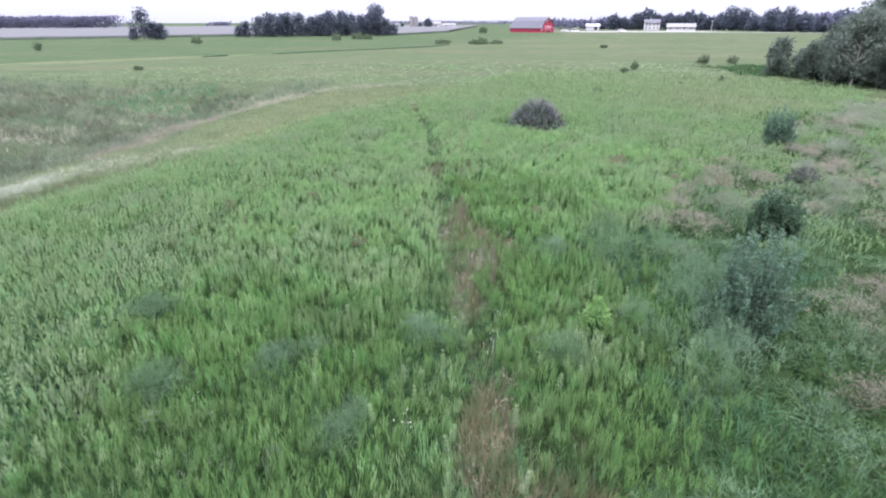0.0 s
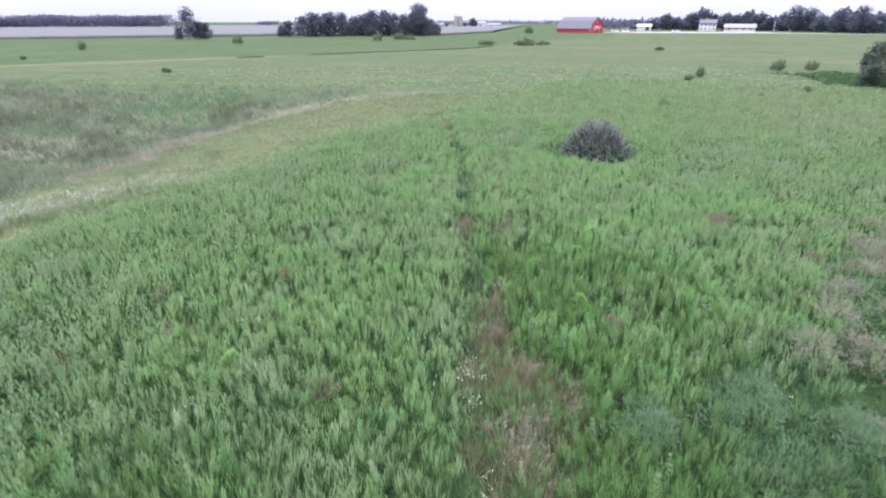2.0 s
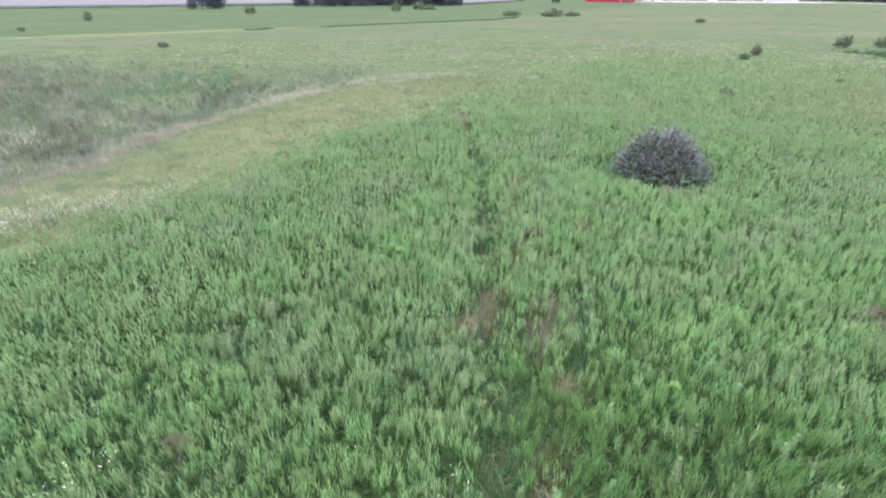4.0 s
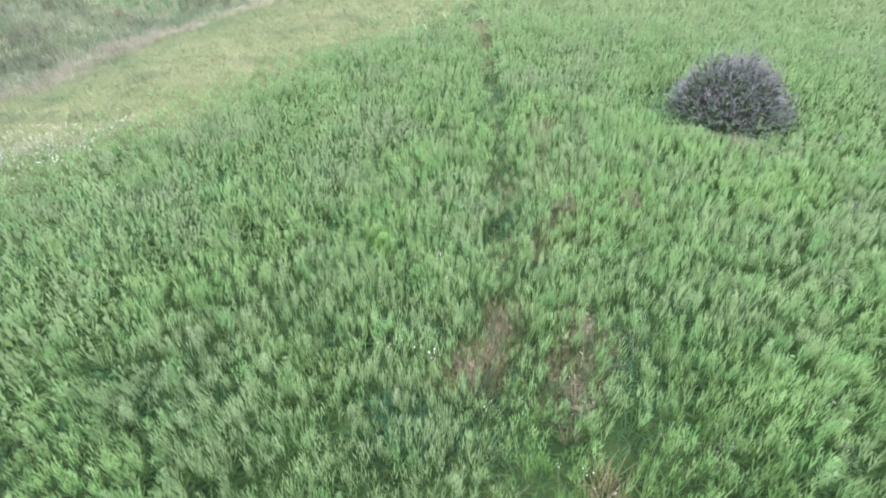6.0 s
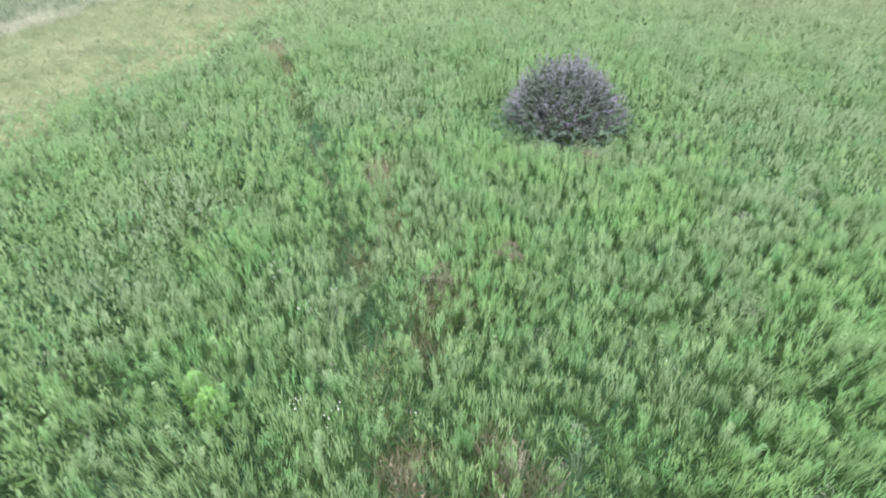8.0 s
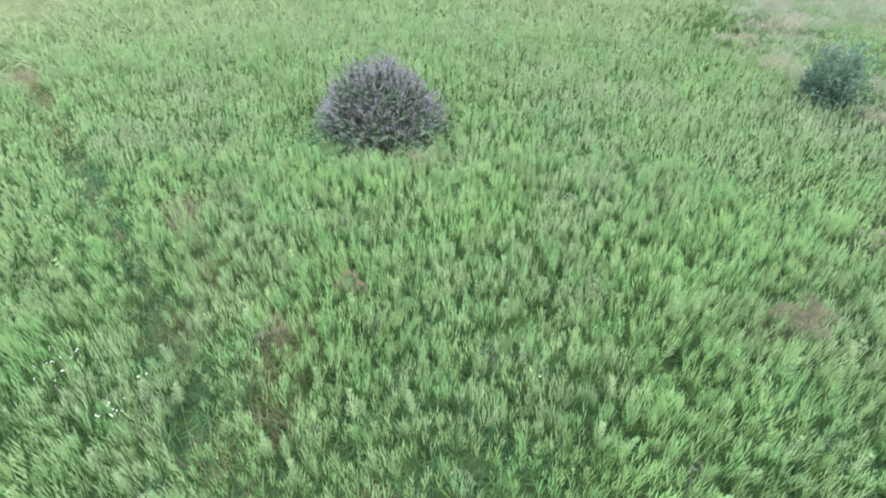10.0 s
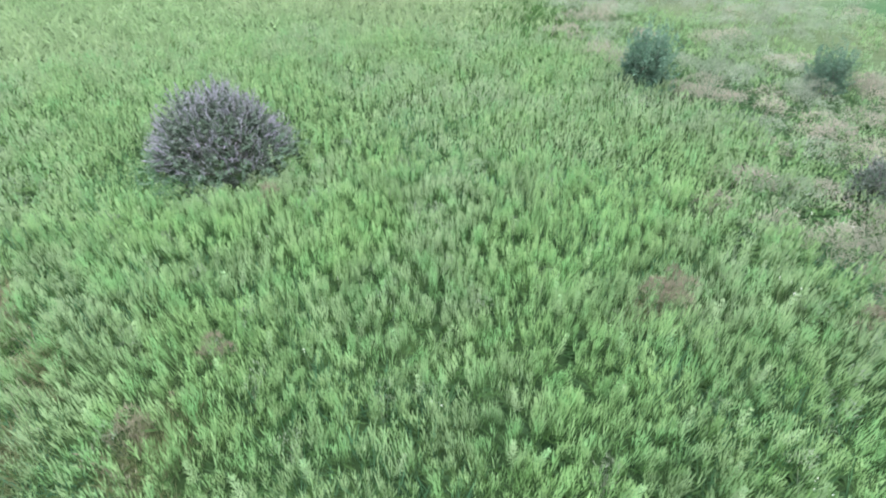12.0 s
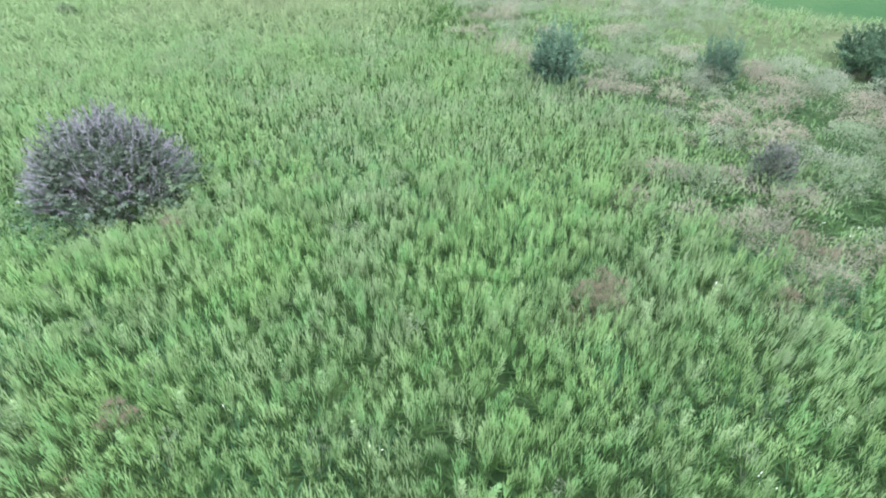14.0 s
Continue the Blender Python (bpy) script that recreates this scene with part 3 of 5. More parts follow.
stuff("far_meadow_plants", scatter(gold_far, x[k], y[k], rng.uniform(0.1, 0.18, k.sum()), rng, girth=1.9), M_FAR,
      "green meadow growth out to the far field", "wild plants")

x, y = spread_over(28, 62, 74, 106, 0.55, rng)
k = np.hypot((x - 46.5) / 9, (y - 88) / 11) + (drift(x, y, 5, 35) - 0.5) * 0.8 + rng.normal(0, 0.1, len(x)) < 1
stuff("rank_growth", scatter(gold_far, x[k], y[k], rng.uniform(0.3, 0.55, k.sum()), rng, girth=1.2), M_RANKGAP,
      "dark green rank growth in a hollow by the wood", "wild plants")

# fine grass between the stalks, and in bluish patches
grass_forms = [tuft(rng, 11, 0.011, 0.08, 0.6, 0.5) for _ in range(8)]
x, y = spread_over(-11, 13, 4, 40, 0.3, rng)
d, _ = along(x, y, VIEW_LINE)
dt, _ = along(x, y, TRAIL)
k = (d < 12) & ((drift(x, y, 2.0, 41) > 0.52) | (dt < 0.7)) & (np.hypot(x - BUSH[0], y - BUSH[1]) > 1.2)
xa, ya = x[k], y[k]
x, y = spread_over(-1.6, 0.6, 23.8, 25.6, 0.12, rng)
k = np.hypot((x + 0.35) / 0.6, (y - 24.7) / 0.6) < 1
xa, ya = np.concatenate([xa, x[k]]), np.concatenate([ya, y[k]])
stuff("meadow_grass", scatter(grass_forms, xa, ya, rng.uniform(0.7, 1.08, len(xa)), rng), M_GRASS,
      "fine bluish green grass blades among the stalks", "grass")

def whorled(rng):
    """An open stalk one metre high with narrow leaves in tiers."""
    tiers, n = 5, 7
    a = np.concatenate([np.arange(n) * 6.28 / n + rng.uniform(0, 6.3) for _ in range(tiers)])
    h = np.repeat(np.linspace(0.62, 0.96, tiers), n)
    L = np.repeat(np.linspace(0.13, 0.06, tiers), n) * rng.uniform(0.8, 1.2, tiers * n)
    leaves = leaf_quads(np.stack([0 * a, 0 * a, h], 1), np.stack([np.cos(a), np.sin(a), np.full(len(a), 0.8)], 1), L, 0.016, 0.1)
    return join(leaves, leaf_quads(np.zeros((1, 3)), np.array([(0.02, 0, 1.0)]), 0.97, 0.014))


x, y = spread_over(-10, 12, 5, 40, 0.95, rng)
d, _ = along(x, y, VIEW_LINE)
k = (d < 10) & field_mask(x, y) & (drift(x, y, 2.6, 57) + rng.normal(0, 0.15, len(x)) > 0.45)
stuff("whorled_stalks", scatter([whorled(rng) for _ in range(6)], x[k], y[k], rng.uniform(0.95, 1.15, k.sum()), rng), M_MIDTIP,
      "open pale green stalks with tiered narrow leaves", "wild plants")

# dry brown grass and dead stalks along the trail
dry_forms = [tuft(rng, 14, 0.012, 0.09, 0.5, 0.35, 0.6) for _ in range(6)]
x, y = spread_over(-8, 11, 4, 50, 0.12, rng)
b = brownness(x, y)
dt, _ = along(x, y, TRAIL)
k = (b * (0.45 + drift(x, y, 0.7, 45)) > rng.uniform(0.1, 0.95, len(x))) | ((dt < 0.35) & (rng.uniform(0, 1, len(x)) < 0.13 * drift(x, y, 1.6, 46) + 0.02))
stuff("dry_brown_grass", scatter(dry_forms, x[k], y[k], rng.uniform(0.45, 0.82, k.sum()), rng), M_DRY,
      "dry pale brown grass patches along a faint trail", "dry grass")

dead_forms = [join(tuft(rng, 5, 0.012, 0.09, 0.3, 0.05, 0.8), frothy(rng, 26, 0.2, 1.0)) for _ in range(6)]
x, y = spread_over(-8, 11, 4, 50, 0.2, rng)
b = brownness(x, y) + 1.3 * (1 - ease(np.hypot((x - 2.15) / 0.5, (y - 25.6) / 0.75), 0.7, 1.2))
k = b * (0.1 + drift(x, y, 0.6, 49)) > rng.uniform(0.3, 1.4, len(x))
stuff("dead_stalks", scatter(dead_forms, x[k], y[k], rng.uniform(0.65, 1.0, k.sum()), rng, lean=0.15), M_DEAD,
      "upright dead grey-brown stalks along the trail", "dry stalks")

# the weedy east side
weed_forms = [frothy(rng, 1000, 0.9, 0.97, 4 + k % 3) for k in range(10)]
weed_forms_far = [frothy(rng, 620, 0.9, 1.35, 4 + k % 3) for k in range(8)]


def weeds(name, k, height, m, label):
    """A stand of bushy weeds: finely built beside the meadow, more loosely farther off."""
    dd = d[k] + rng.uniform(-3, 3, k.sum())
    a, f = dd < 13, dd >= 13
    X, Y, H = x[k], y[k], height[k] * rng.uniform(0.75, 1.2, k.sum())
    near = scatter(weed_forms, X[a], Y[a], H[a], rng, girth=1.0, lean=0.05)
    far = scatter(weed_forms_far, X[f], Y[f], H[f], rng, girth=1.0, lean=0.05) if f.any() else None
    if far:
        V, F = join(near[:2], far[:2])
        near = (V, F, np.zeros(len(F), int))
    return stuff(name, near, m, label, "weeds")


x, y = spread_over(4, 46, 0, 60, 1.2, rng)
west, swale, east, dt = zones(x, y)
d, _ = along(x, y, VIEW_LINE)
thick = 0.6 * drift(x, y * 0.8 - x * 0.3, 2.7, 51) + 0.4 * drift(x, y, 1.1, 53)
k = (east + rng.normal(0, 0.5, len(x)) > 0.3) & (east < 17) & (np.hypot(x - 27.6, y - 23.8) > 2.8) & ((x + rng.normal(0, 0.8, len(x)) < 25.5) | (y > 31)) & (d < 38) & (x < y + 9) & (thick + rng.normal(0, 0.06, len(x)) > np.where(y < 17, np.where(x > 9.5, 0.3, 0.4), np.where(d < 18, 0.26, 0.32)) + 0.12 * ease(east, 6, 15))
tan = (drift(x, y, 1.5, 52) + rng.normal(0, 0.1, len(x)) > 0.6 + 0.08 * ease(east, 3, 8)) & (east > 0.2) & ((y > 17) | (x > 10))
for cx, cy, r in ((13.4, 24.6, 1.4), (13.4, 27.5, 1.0), (20.9, 36.8, 1.2), (12.2, 22.6, 1.0), (17.3, 29.0, 0.9), (18.5, 26.8, 1.0), (22.7, 39.5, 1.3), (19.4, 31.9, 0.8)):
    tan |= np.hypot(x - cx, y - cy) < r
    k |= np.hypot(x - cx, y - cy) < r
south = (y + rng.normal(0, 2, len(x)) < 20) & ~(tan & (x > 10))
tall = 0.8 + 1.3 * np.clip(thick - 0.33, 0, 0.45)
weeds("grey_green_weeds", k & ~tan & ~south, tall, M_WEED, "tall frothy grey-green weeds in loose drifts")
weeds("blue_green_weeds", k & south, tall * 1.4, M_BLUEWEED, "tall bushy blue-green weeds beside the meadow")
weeds("tan_weeds", k & tan & ~south, tall * 0.95, M_TAN, "pale tan weeds gone to seed")
x, y = np.array([(9.0, 27.15), (8.8, 27.35), (9.15, 27.3), (1.5, 30.7), (12.9, 24.9), (12.5, 24.4), (5.75, 34.7), (3.0, 31.2), (2.2, 19.5), (-0.65, 17.0), (-3.5, 21.4), (-6.0, 19.8), (4.8, 20.2), (10.7, 24.7)]).T
stuff("withered_clumps", scatter([frothy(rng, 520, 0.42, 0.9, 3) for _ in range(4)], x, y, np.r_[np.full(3, 1.22), np.full(len(x) - 3, 1.08)], rng, girth=0.8, lean=0.05), M_RUST,
      "small withered brown clumps in the meadow", "weeds")
x, y = (np.concatenate([c + r * rng.uniform(-1, 1, 4) for c, r in zip(q, CLUMPS[:, 2])]) for q in (CLUMPS[:, 0], CLUMPS[:, 1]))
stuff("soft_weed_clumps", scatter([frothy(rng, 620, 0.62, 1.0, 4) for _ in range(4)], x, y, rng.uniform(1.05, 1.3, len(x)), rng, girth=0.9, lean=0.05), M_BLUEWEED,
      "soft blue-green weed clumps standing in the meadow", "weeds")
xs, ys = spread_over(-9, 12, 6, 40, 1.6, rng)
m = (drift(xs, ys, 5, 55) > 0.5) & field_mask(xs, ys)
slim_forms = [frothy(rng, 90, 0.3) for _ in range(4)]
stuff("scattered_grey_weeds", scatter(slim_forms, xs[m], ys[m], rng.uniform(0.85, 1.05, m.sum()), rng, girth=0.8), M_WEED,
      "slim grey-green weeds scattered among the stalks", "weeds")
x, y = spread_over(4, 40, 0, 60, 0.27, rng)
west, swale, east, dt = zones(x, y)
d, _ = along(x, y, VIEW_LINE)
thick = 0.6 * drift(x, y * 0.8 - x * 0.3, 2.7, 51) + 0.4 * drift(x, y, 1.1, 53)
k = (east > 0.0) & (d < 42) & (x < 37) & ((d < 13) | (rng.uniform(0, 1, len(x)) < 0.8)) & (thick + rng.normal(0, 0.1, len(x)) < 0.5)
n = y + rng.normal(0, 1.5, len(x)) > 19
q = k & n & (d < 11)
stuff("weed_margin_stalks", scatter(gold_near, x[q], y[q], rng.uniform(0.45, 0.85, q.sum()), rng), [M_GOLD, M_TIP],
      "green stalks at the margin of the weeds", "wild plants")
q = k & n & (d >= 11)
stuff("weed_understory", scatter(gold_mid, x[q], y[q], rng.uniform(0.45, 0.75, q.sum()), rng, girth=1.3, lean=0.08), [M_GOLD, M_MIDTIP],
      "green stalks growing among the weeds", "wild plants")
# Dark colour deepens the gaps between these weeds, as shade would.
stuff("dark_weed_understory", scatter(gold_mid, x[k & ~n & (x < y + 4)], y[k & ~n & (x < y + 4)], rng.uniform(0.35, 0.65, (k & ~n & (x < y + 4)).sum()), rng), [M_RANKGAP, M_GOLD],
      "leafy stalks between blue-green weeds, coloured dark like shaded gaps", "wild plants")
x, y = spread_over(4, 24, -4, 36, 0.34, rng)
k = zones(x, y)[2] > 0.1
# Kept dark in colour for the shade under the weeds.
stuff("weed_undergrowth", scatter(under_forms, x[k], y[k], rng.uniform(0.25, 0.45, k.sum()), rng), M_RANKGAP,
      "low leafy growth under the weeds, coloured dark as shade", "wild plants")

# the west slope: yellowing grass, a white-flowered fringe, marsh plants in the swale
slope_forms = [tuft(rng, 13, 0.022, 0.2, 0.8, 0.6) for _ in range(8)]
x, y = spread_over(-30, 4, 12, 66, 0.4, rng)
west, swale, east, dt = zones(x, y)
k = (west + rng.normal(0, 2.4, len(x)) > 0.1) & (swale + rng.normal(0, 0.5, len(x)) < 0.6)
stuff("yellow_slope_grass", scatter(slope_forms, x[k], y[k], rng.uniform(0.3, 0.55, k.sum()), rng, girth=1.3), M_YEL,
      "soft yellow-green grass on the bank of the swale", "grass")
x, y = spread_over(-24, -6, 26, 62, 0.25, rng)
west, swale, east, dt = zones(x, y)
k = (west > 0.5) & (swale < -0.5) & (drift(x, y * 2, 2.4, 66) + rng.normal(0, 0.06, len(x)) > 0.84)
stuff("bank_tussocks", scatter(slope_forms, x[k], y[k], rng.uniform(0.4, 0.55, k.sum()), rng), M_FARBUSH,
      "darker olive tussocks on the yellow bank", "grass")
x, y = spread_over(-30, 2, 16, 68, 0.25, rng)
west, swale, east, dt = zones(x, y)
d, _ = along(x, y, WHITE_BAND)
k = (np.abs(swale + 0.3) + rng.normal(0, 0.3, len(x)) < 1.3 * drift(x, y, 3, 63) + 0.6) & (y + rng.normal(0, 2, len(x)) > 45) & (drift(x, y, 2.2, 74) + rng.normal(0, 0.1, len(x)) > 0.45) & (rng.uniform(0, 1, len(x)) < np.interp(x, [-19, -13], [0.9, 0.3]))
k |= (d + rng.normal(0, 0.5, len(x)) < 1.2) & (rng.uniform(0, 1, len(x)) < 0.4)
stuff("pale_bank_grass", scatter(slope_forms, x[k], y[k], rng.uniform(0.45, 0.75, k.sum()), rng), M_PALE,
      "pale bleached grass along the foot of the bank", "dry grass")
x, y = spread_over(-30, -16, 33, 52, 0.3, rng)
west, swale, east, dt = zones(x, y)
k = (np.abs(swale - 0.2) + rng.normal(0, 0.5, len(x)) < 1.3) & (y + rng.normal(0, 2, len(x)) > 37) & (drift(x, y, 2.0, 75) + rng.normal(0, 0.15, len(x)) > 0.35)
stuff("faded_bank_grass", scatter(slope_forms, x[k], y[k], rng.uniform(0.5, 0.85, k.sum()), rng), M_TAN,
      "faded pinkish grass at the foot of the bank", "dry grass")
reed_forms = [tuft(rng, 10, 0.04, 0.24, 0.8, 0.35) for _ in range(8)]
x, y = spread_over(-66, -16, 16, 70, 0.58, rng)
west, swale, east, dt = zones(x, y)
lush = (np.hypot((x + 31.5) / 5.5, (y - 59.5) / 5) + (drift(x, y, 3, 62) - 0.5) < 1)
k = (swale + rng.normal(0, 0.5, len(x)) > 0.3) & (y + rng.normal(0, 2.5, len(x)) < 64)
stuff("marsh_plants", scatter(reed_forms, x[k & ~lush], y[k & ~lush], (0.3 + 0.6 * drift(x, y, 2.5, 64) + 0.45 * drift(x, y, 1.2, 65))[k & ~lush] * rng.uniform(0.8, 1.2, (k & ~lush).sum()), rng), M_REED,
      "dull olive and brown marsh plants in the swale", "marsh plants")
xp, yp = spread_over(-58, -22, 28, 64, 0.9, rng)
m = (drift(xp, yp * 1.8, 4.5, 67) + rng.normal(0, 0.08, len(xp)) > 0.7) & (zones(xp, yp)[1] > 0.4)
stuff("pale_marsh_tufts", scatter(slope_forms, xp[m], yp[m], rng.uniform(0.8, 1.15, m.sum()), rng, girth=1.6), M_PALE,
      "pale tufts standing over the marsh plants", "marsh plants")
xp, yp = spread_over(-60, -23, 20, 62, 0.55, rng)
m = (0.6 * drift(xp, yp * 1.5, 3.2, 68) + 0.4 * drift(xp, yp, 1.4, 69) + rng.normal(0, 0.05, len(xp)) > 0.59) & (zones(xp, yp)[1] > 2.5)
stuff("sedge_clumps", scatter(reed_forms, xp[m], yp[m], rng.uniform(0.7, 1.25, m.sum()), rng, girth=1.2), M_SEDGE,
      "dark olive-brown sedge clumps in the swale", "marsh plants")
stuff("green_marsh_grass", scatter(reed_forms, x[lush], y[lush], rng.uniform(0.65, 1.0, lush.sum()), rng), M_GRASS,
      "bright green grass patch in the swale", "grass")

# white flowers: the fringe, and little groups all over the meadow
fx, fy, fh, fg = [], [], [], []
x, y = spread_over(-25, -10, 6, 37, 0.17, rng)
d, _ = along(x, y, WHITE_BAND)
k = (d < 2.3 * (0.4 + drift(x, y, 1.5, 71)) * np.interp(y, [6, 27, 31, 34.5], [1.2, 1.2, 0.9, 0.5])) & (rng.uniform(0, 1, len(x)) < np.interp(y, [25, 30, 32, 34], [0.9, 0.44, 0.18, 0.08]) * (0.5 + drift(x, y, 0.9, 73)))
fx.append(x[k]), fy.append(y[k]), fh.append(rng.uniform(0.5, 0.8, k.sum())), fg.append(np.full(k.sum(), 1.6))
x, y = spread_over(-58, -24, 30, 66, 0.6, rng)
k = ((drift(x, y * 2, 5, 72) > 0.62) | (np.hypot((x + 40) / 5, (y - 57) / 2.2) < 1)) & (zones(x, y)[1] > 0.5)
fx.append(x[k]), fy.append(y[k]), fh.append(rng.uniform(0.8, 1.2, k.sum())), fg.append(np.full(k.sum(), 1.1))
for cx, cy, r, n in ((2.92, 13.0, 0.5, 15), (3.12, 11.87, 0.45, 12), (2.61, 12.67, 0.3, 4), (2.56, 15.2, 0.3, 4), (2.02, 17.3, 0.3, 5), (7.3, 18.1, 0.2, 3), (4.3, 12.2, 0.2, 2), (-3.4, 13.9, 0.25, 3), (0.3, 19.0, 0.3, 3), (-1.7, 19.2, 0.4, 4),
                     (-1.1, 26.3, 0.15, 3), (-0.7, 26.0, 0.15, 3), (-0.05, 25.7, 0.12, 2), (-1.6, 9.4, 0.3, 4), (1.9, 9.4, 0.15, 3),
                     (-8.5, 28.5, 0.9, 9), (-10.5, 31, 1.0, 9), (10.45, 25.8, 0.2, 4), (5.6, 13.4, 0.3, 3), (16.8, 24.4, 1.2, 12), (14.0, 24.6, 0.8, 6), (18.2, 25.6, 1.0, 9), (15.2, 27.6, 0.8, 6),
                     (4.8, 33.6, 0.3, 2), (2.2, 24.2, 0.3, 2), (-2.8, 19.7, 0.6, 8), (-4.6, 20.6, 0.6, 5), (1.75, 18.2, 0.35, 7), (1.5, 17.4, 0.25, 4), (13.2, 26.3, 0.9, 6), (-3.0, 16.2, 0.3, 3), (-2.0, 17.5, 0.3, 5), (0.0, 19.9, 0.3, 5), (0.8, 18.9, 0.3, 6), (-4.4, 20.5, 0.4, 6), (-3.3, 19.2, 0.35, 7), (-1.7, 19.0, 0.3, 6), (1.0, 19.4, 0.2, 4), (0.8, 21.5, 0.25, 4), (-9.4, 17.4, 0.4, 4), (-7.6, 16.4, 0.4, 5), (-6.6, 14.3, 0.3, 4), (-1.5, 31.5, 0.4, 4), (-0.4, 28.1, 0.3, 6), (-11.6, 32.8, 0.8, 8), (-10.5, 32.6, 0.6, 5), (-8.5, 30.8, 0.4, 5), (-12.3, 29.2, 0.5, 6), (-5.0, 35.2, 0.5, 4), (-2.9, 33.8, 0.6, 10), (-4.8, 33.9, 0.5, 8), (-1.3, 31.4, 0.2, 4), (-0.64, 30.3, 0.2, 4), (-7.8, 29.2, 0.5, 8), (-5.9, 19.0, 0.3, 5), (1.88, 17.6, 0.25, 6), (-1.9, 19.1, 0.3, 6), (-2.1, 17.5, 0.25, 4), (-4.1, 34.7, 0.7, 8), (-11.0, 24.6, 0.5, 7)):
    a, r = rng.uniform(0, 6.3, n), r * np.sqrt(rng.uniform(0, 1, n))
    fx.append(cx + r * np.cos(a)), fy.append(cy + r * np.sin(a)), fh.append(rng.uniform(0.72, 0.95, n)), fg.append(np.full(n, 1.0))
x, y = spread_over(-12, 16, 5, 48, 2.5, rng)
k = (zones(x, y)[0] < 0) & (np.hypot(x - BUSH[0], y - BUSH[1]) > 2)
fx.append(x[k]), fy.append(y[k]), fh.append(rng.uniform(0.75, 0.95, k.sum())), fg.append(np.full(k.sum(), 0.7))
fx, fy, fh, fg = np.concatenate(fx), np.concatenate(fy), np.concatenate(fh), np.concatenate(fg)
pairs = [flower(rng, 4) for _ in range(6)]
state = rng.bit_generator.state
stuff("white_flowers", scatter([p[0] for p in pairs], fx, fy, fh, rng, girth=fg), M_PETAL, "small white wildflower heads in loose groups", "flowers")
rng.bit_generator.state = state
stuff("flower_stems", scatter([p[1] for p in pairs], fx, fy, fh, rng, girth=fg), M_YEL, "thin green stems of the white wildflowers", "flower stems")

# ---------------------------------------------------------------- shrubs and trees
def part(name, VF, m, parent, label="", smooth=False):
    ob = quads_object(name, VF[0], VF[1], [m], parent, smooth=smooth)
    return tagged(ob, label) if label else ob


def holder(name, at, label, category, group=""):
    ob = new(name)
    ob.matrix_world = Matrix.Translation(at)
    return tagged(ob, label, category, group)


def tube(points, radii, sides=6):
    """A tapered limb through points."""
    P, V, F = np.asarray(points, float), [], []
    for i, p in enumerate(P):
        t = P[min(i + 1, len(P) - 1)] - P[max(i - 1, 0)]
        t = t / np.linalg.norm(t)
        u = np.cross(t, (0.31, 0.95, 0.05))
        u /= np.linalg.norm(u)
        w = np.cross(t, u)
        a = np.arange(sides) * 2 * math.pi / sides
        V.append(p + radii[i] * (np.cos(a)[:, None] * u + np.sin(a)[:, None] * w))
    n = len(P)
    for i in range(n - 1):
        for j in range(sides):
            k = (j + 1) % sides
            F.append((i * sides + j, i * sides + k, (i + 1) * sides + k, (i + 1) * sides + j))
    return np.concatenate(V), np.array(F)


def shoots(rng, n, rx, ry, h, leaves, size, low=0.35, bend=0.25, slim=0.3, flat=1.0, foot=0.15, loose=0.55, skirt=0.25, reach=(0.6, 1.04)):
    """Arching shoots of a shrub from its base to a dome, and the leaves on their outer part."""
    stems, B, D, L = [], [], [], []
    for i in range(n):
        az = rng.uniform(0, 2 * math.pi)
        el = math.asin(rng.uniform(0.0, 1.0) ** flat)
        k = rng.uniform(*reach)
        tip = np.array((math.cos(az) * math.cos(el) * rx, math.sin(az) * math.cos(el) * ry, skirt + math.sin(el) * (h - skirt))) * k
        base = np.array((math.cos(az) * rx * foot, math.sin(az) * ry * foot, -0.05))
        t = np.linspace(0, 1, 6)[:, None]
        mid = base + (tip - base) * 0.5 + np.array((0, 0, bend * h * math.cos(el)))
        c = (1 - t) ** 2 * base + 2 * t * (1 - t) * mid + t ** 2 * tip
        stems.append(tube(c, np.linspace(0.008, 0.002, 6), 3))
        u = rng.uniform(low, 1.0, leaves)
        idx = u * 5
        j = np.minimum(idx.astype(int), 4)
        f = (idx - j)[:, None]
        p = c[j] * (1 - f) + c[j + 1] * f
        ax = c[j + 1] - c[j]
        ax /= np.linalg.norm(ax, axis=1, keepdims=True)
        d = ax * rng.uniform(0.5, 1.3, (leaves, 1)) + rng.normal(0, loose, (leaves, 3))
        B.append(p)
        D.append(d)
        L.append(size * rng.uniform(0.6, 1.3, leaves))
    B, D, L = np.concatenate(B), np.concatenate(D), np.concatenate(L)
    s = np.cross(D, rng.normal(0, 1, D.shape)) + 1e-6
    return join(*stems), (B, D, L, s, slim)


def leaves_of(spec, keep):
    B, D, L, s, slim = spec
    return leaf_quads(B[keep], D[keep], L[keep], L[keep] * slim, 0.05, s[keep])


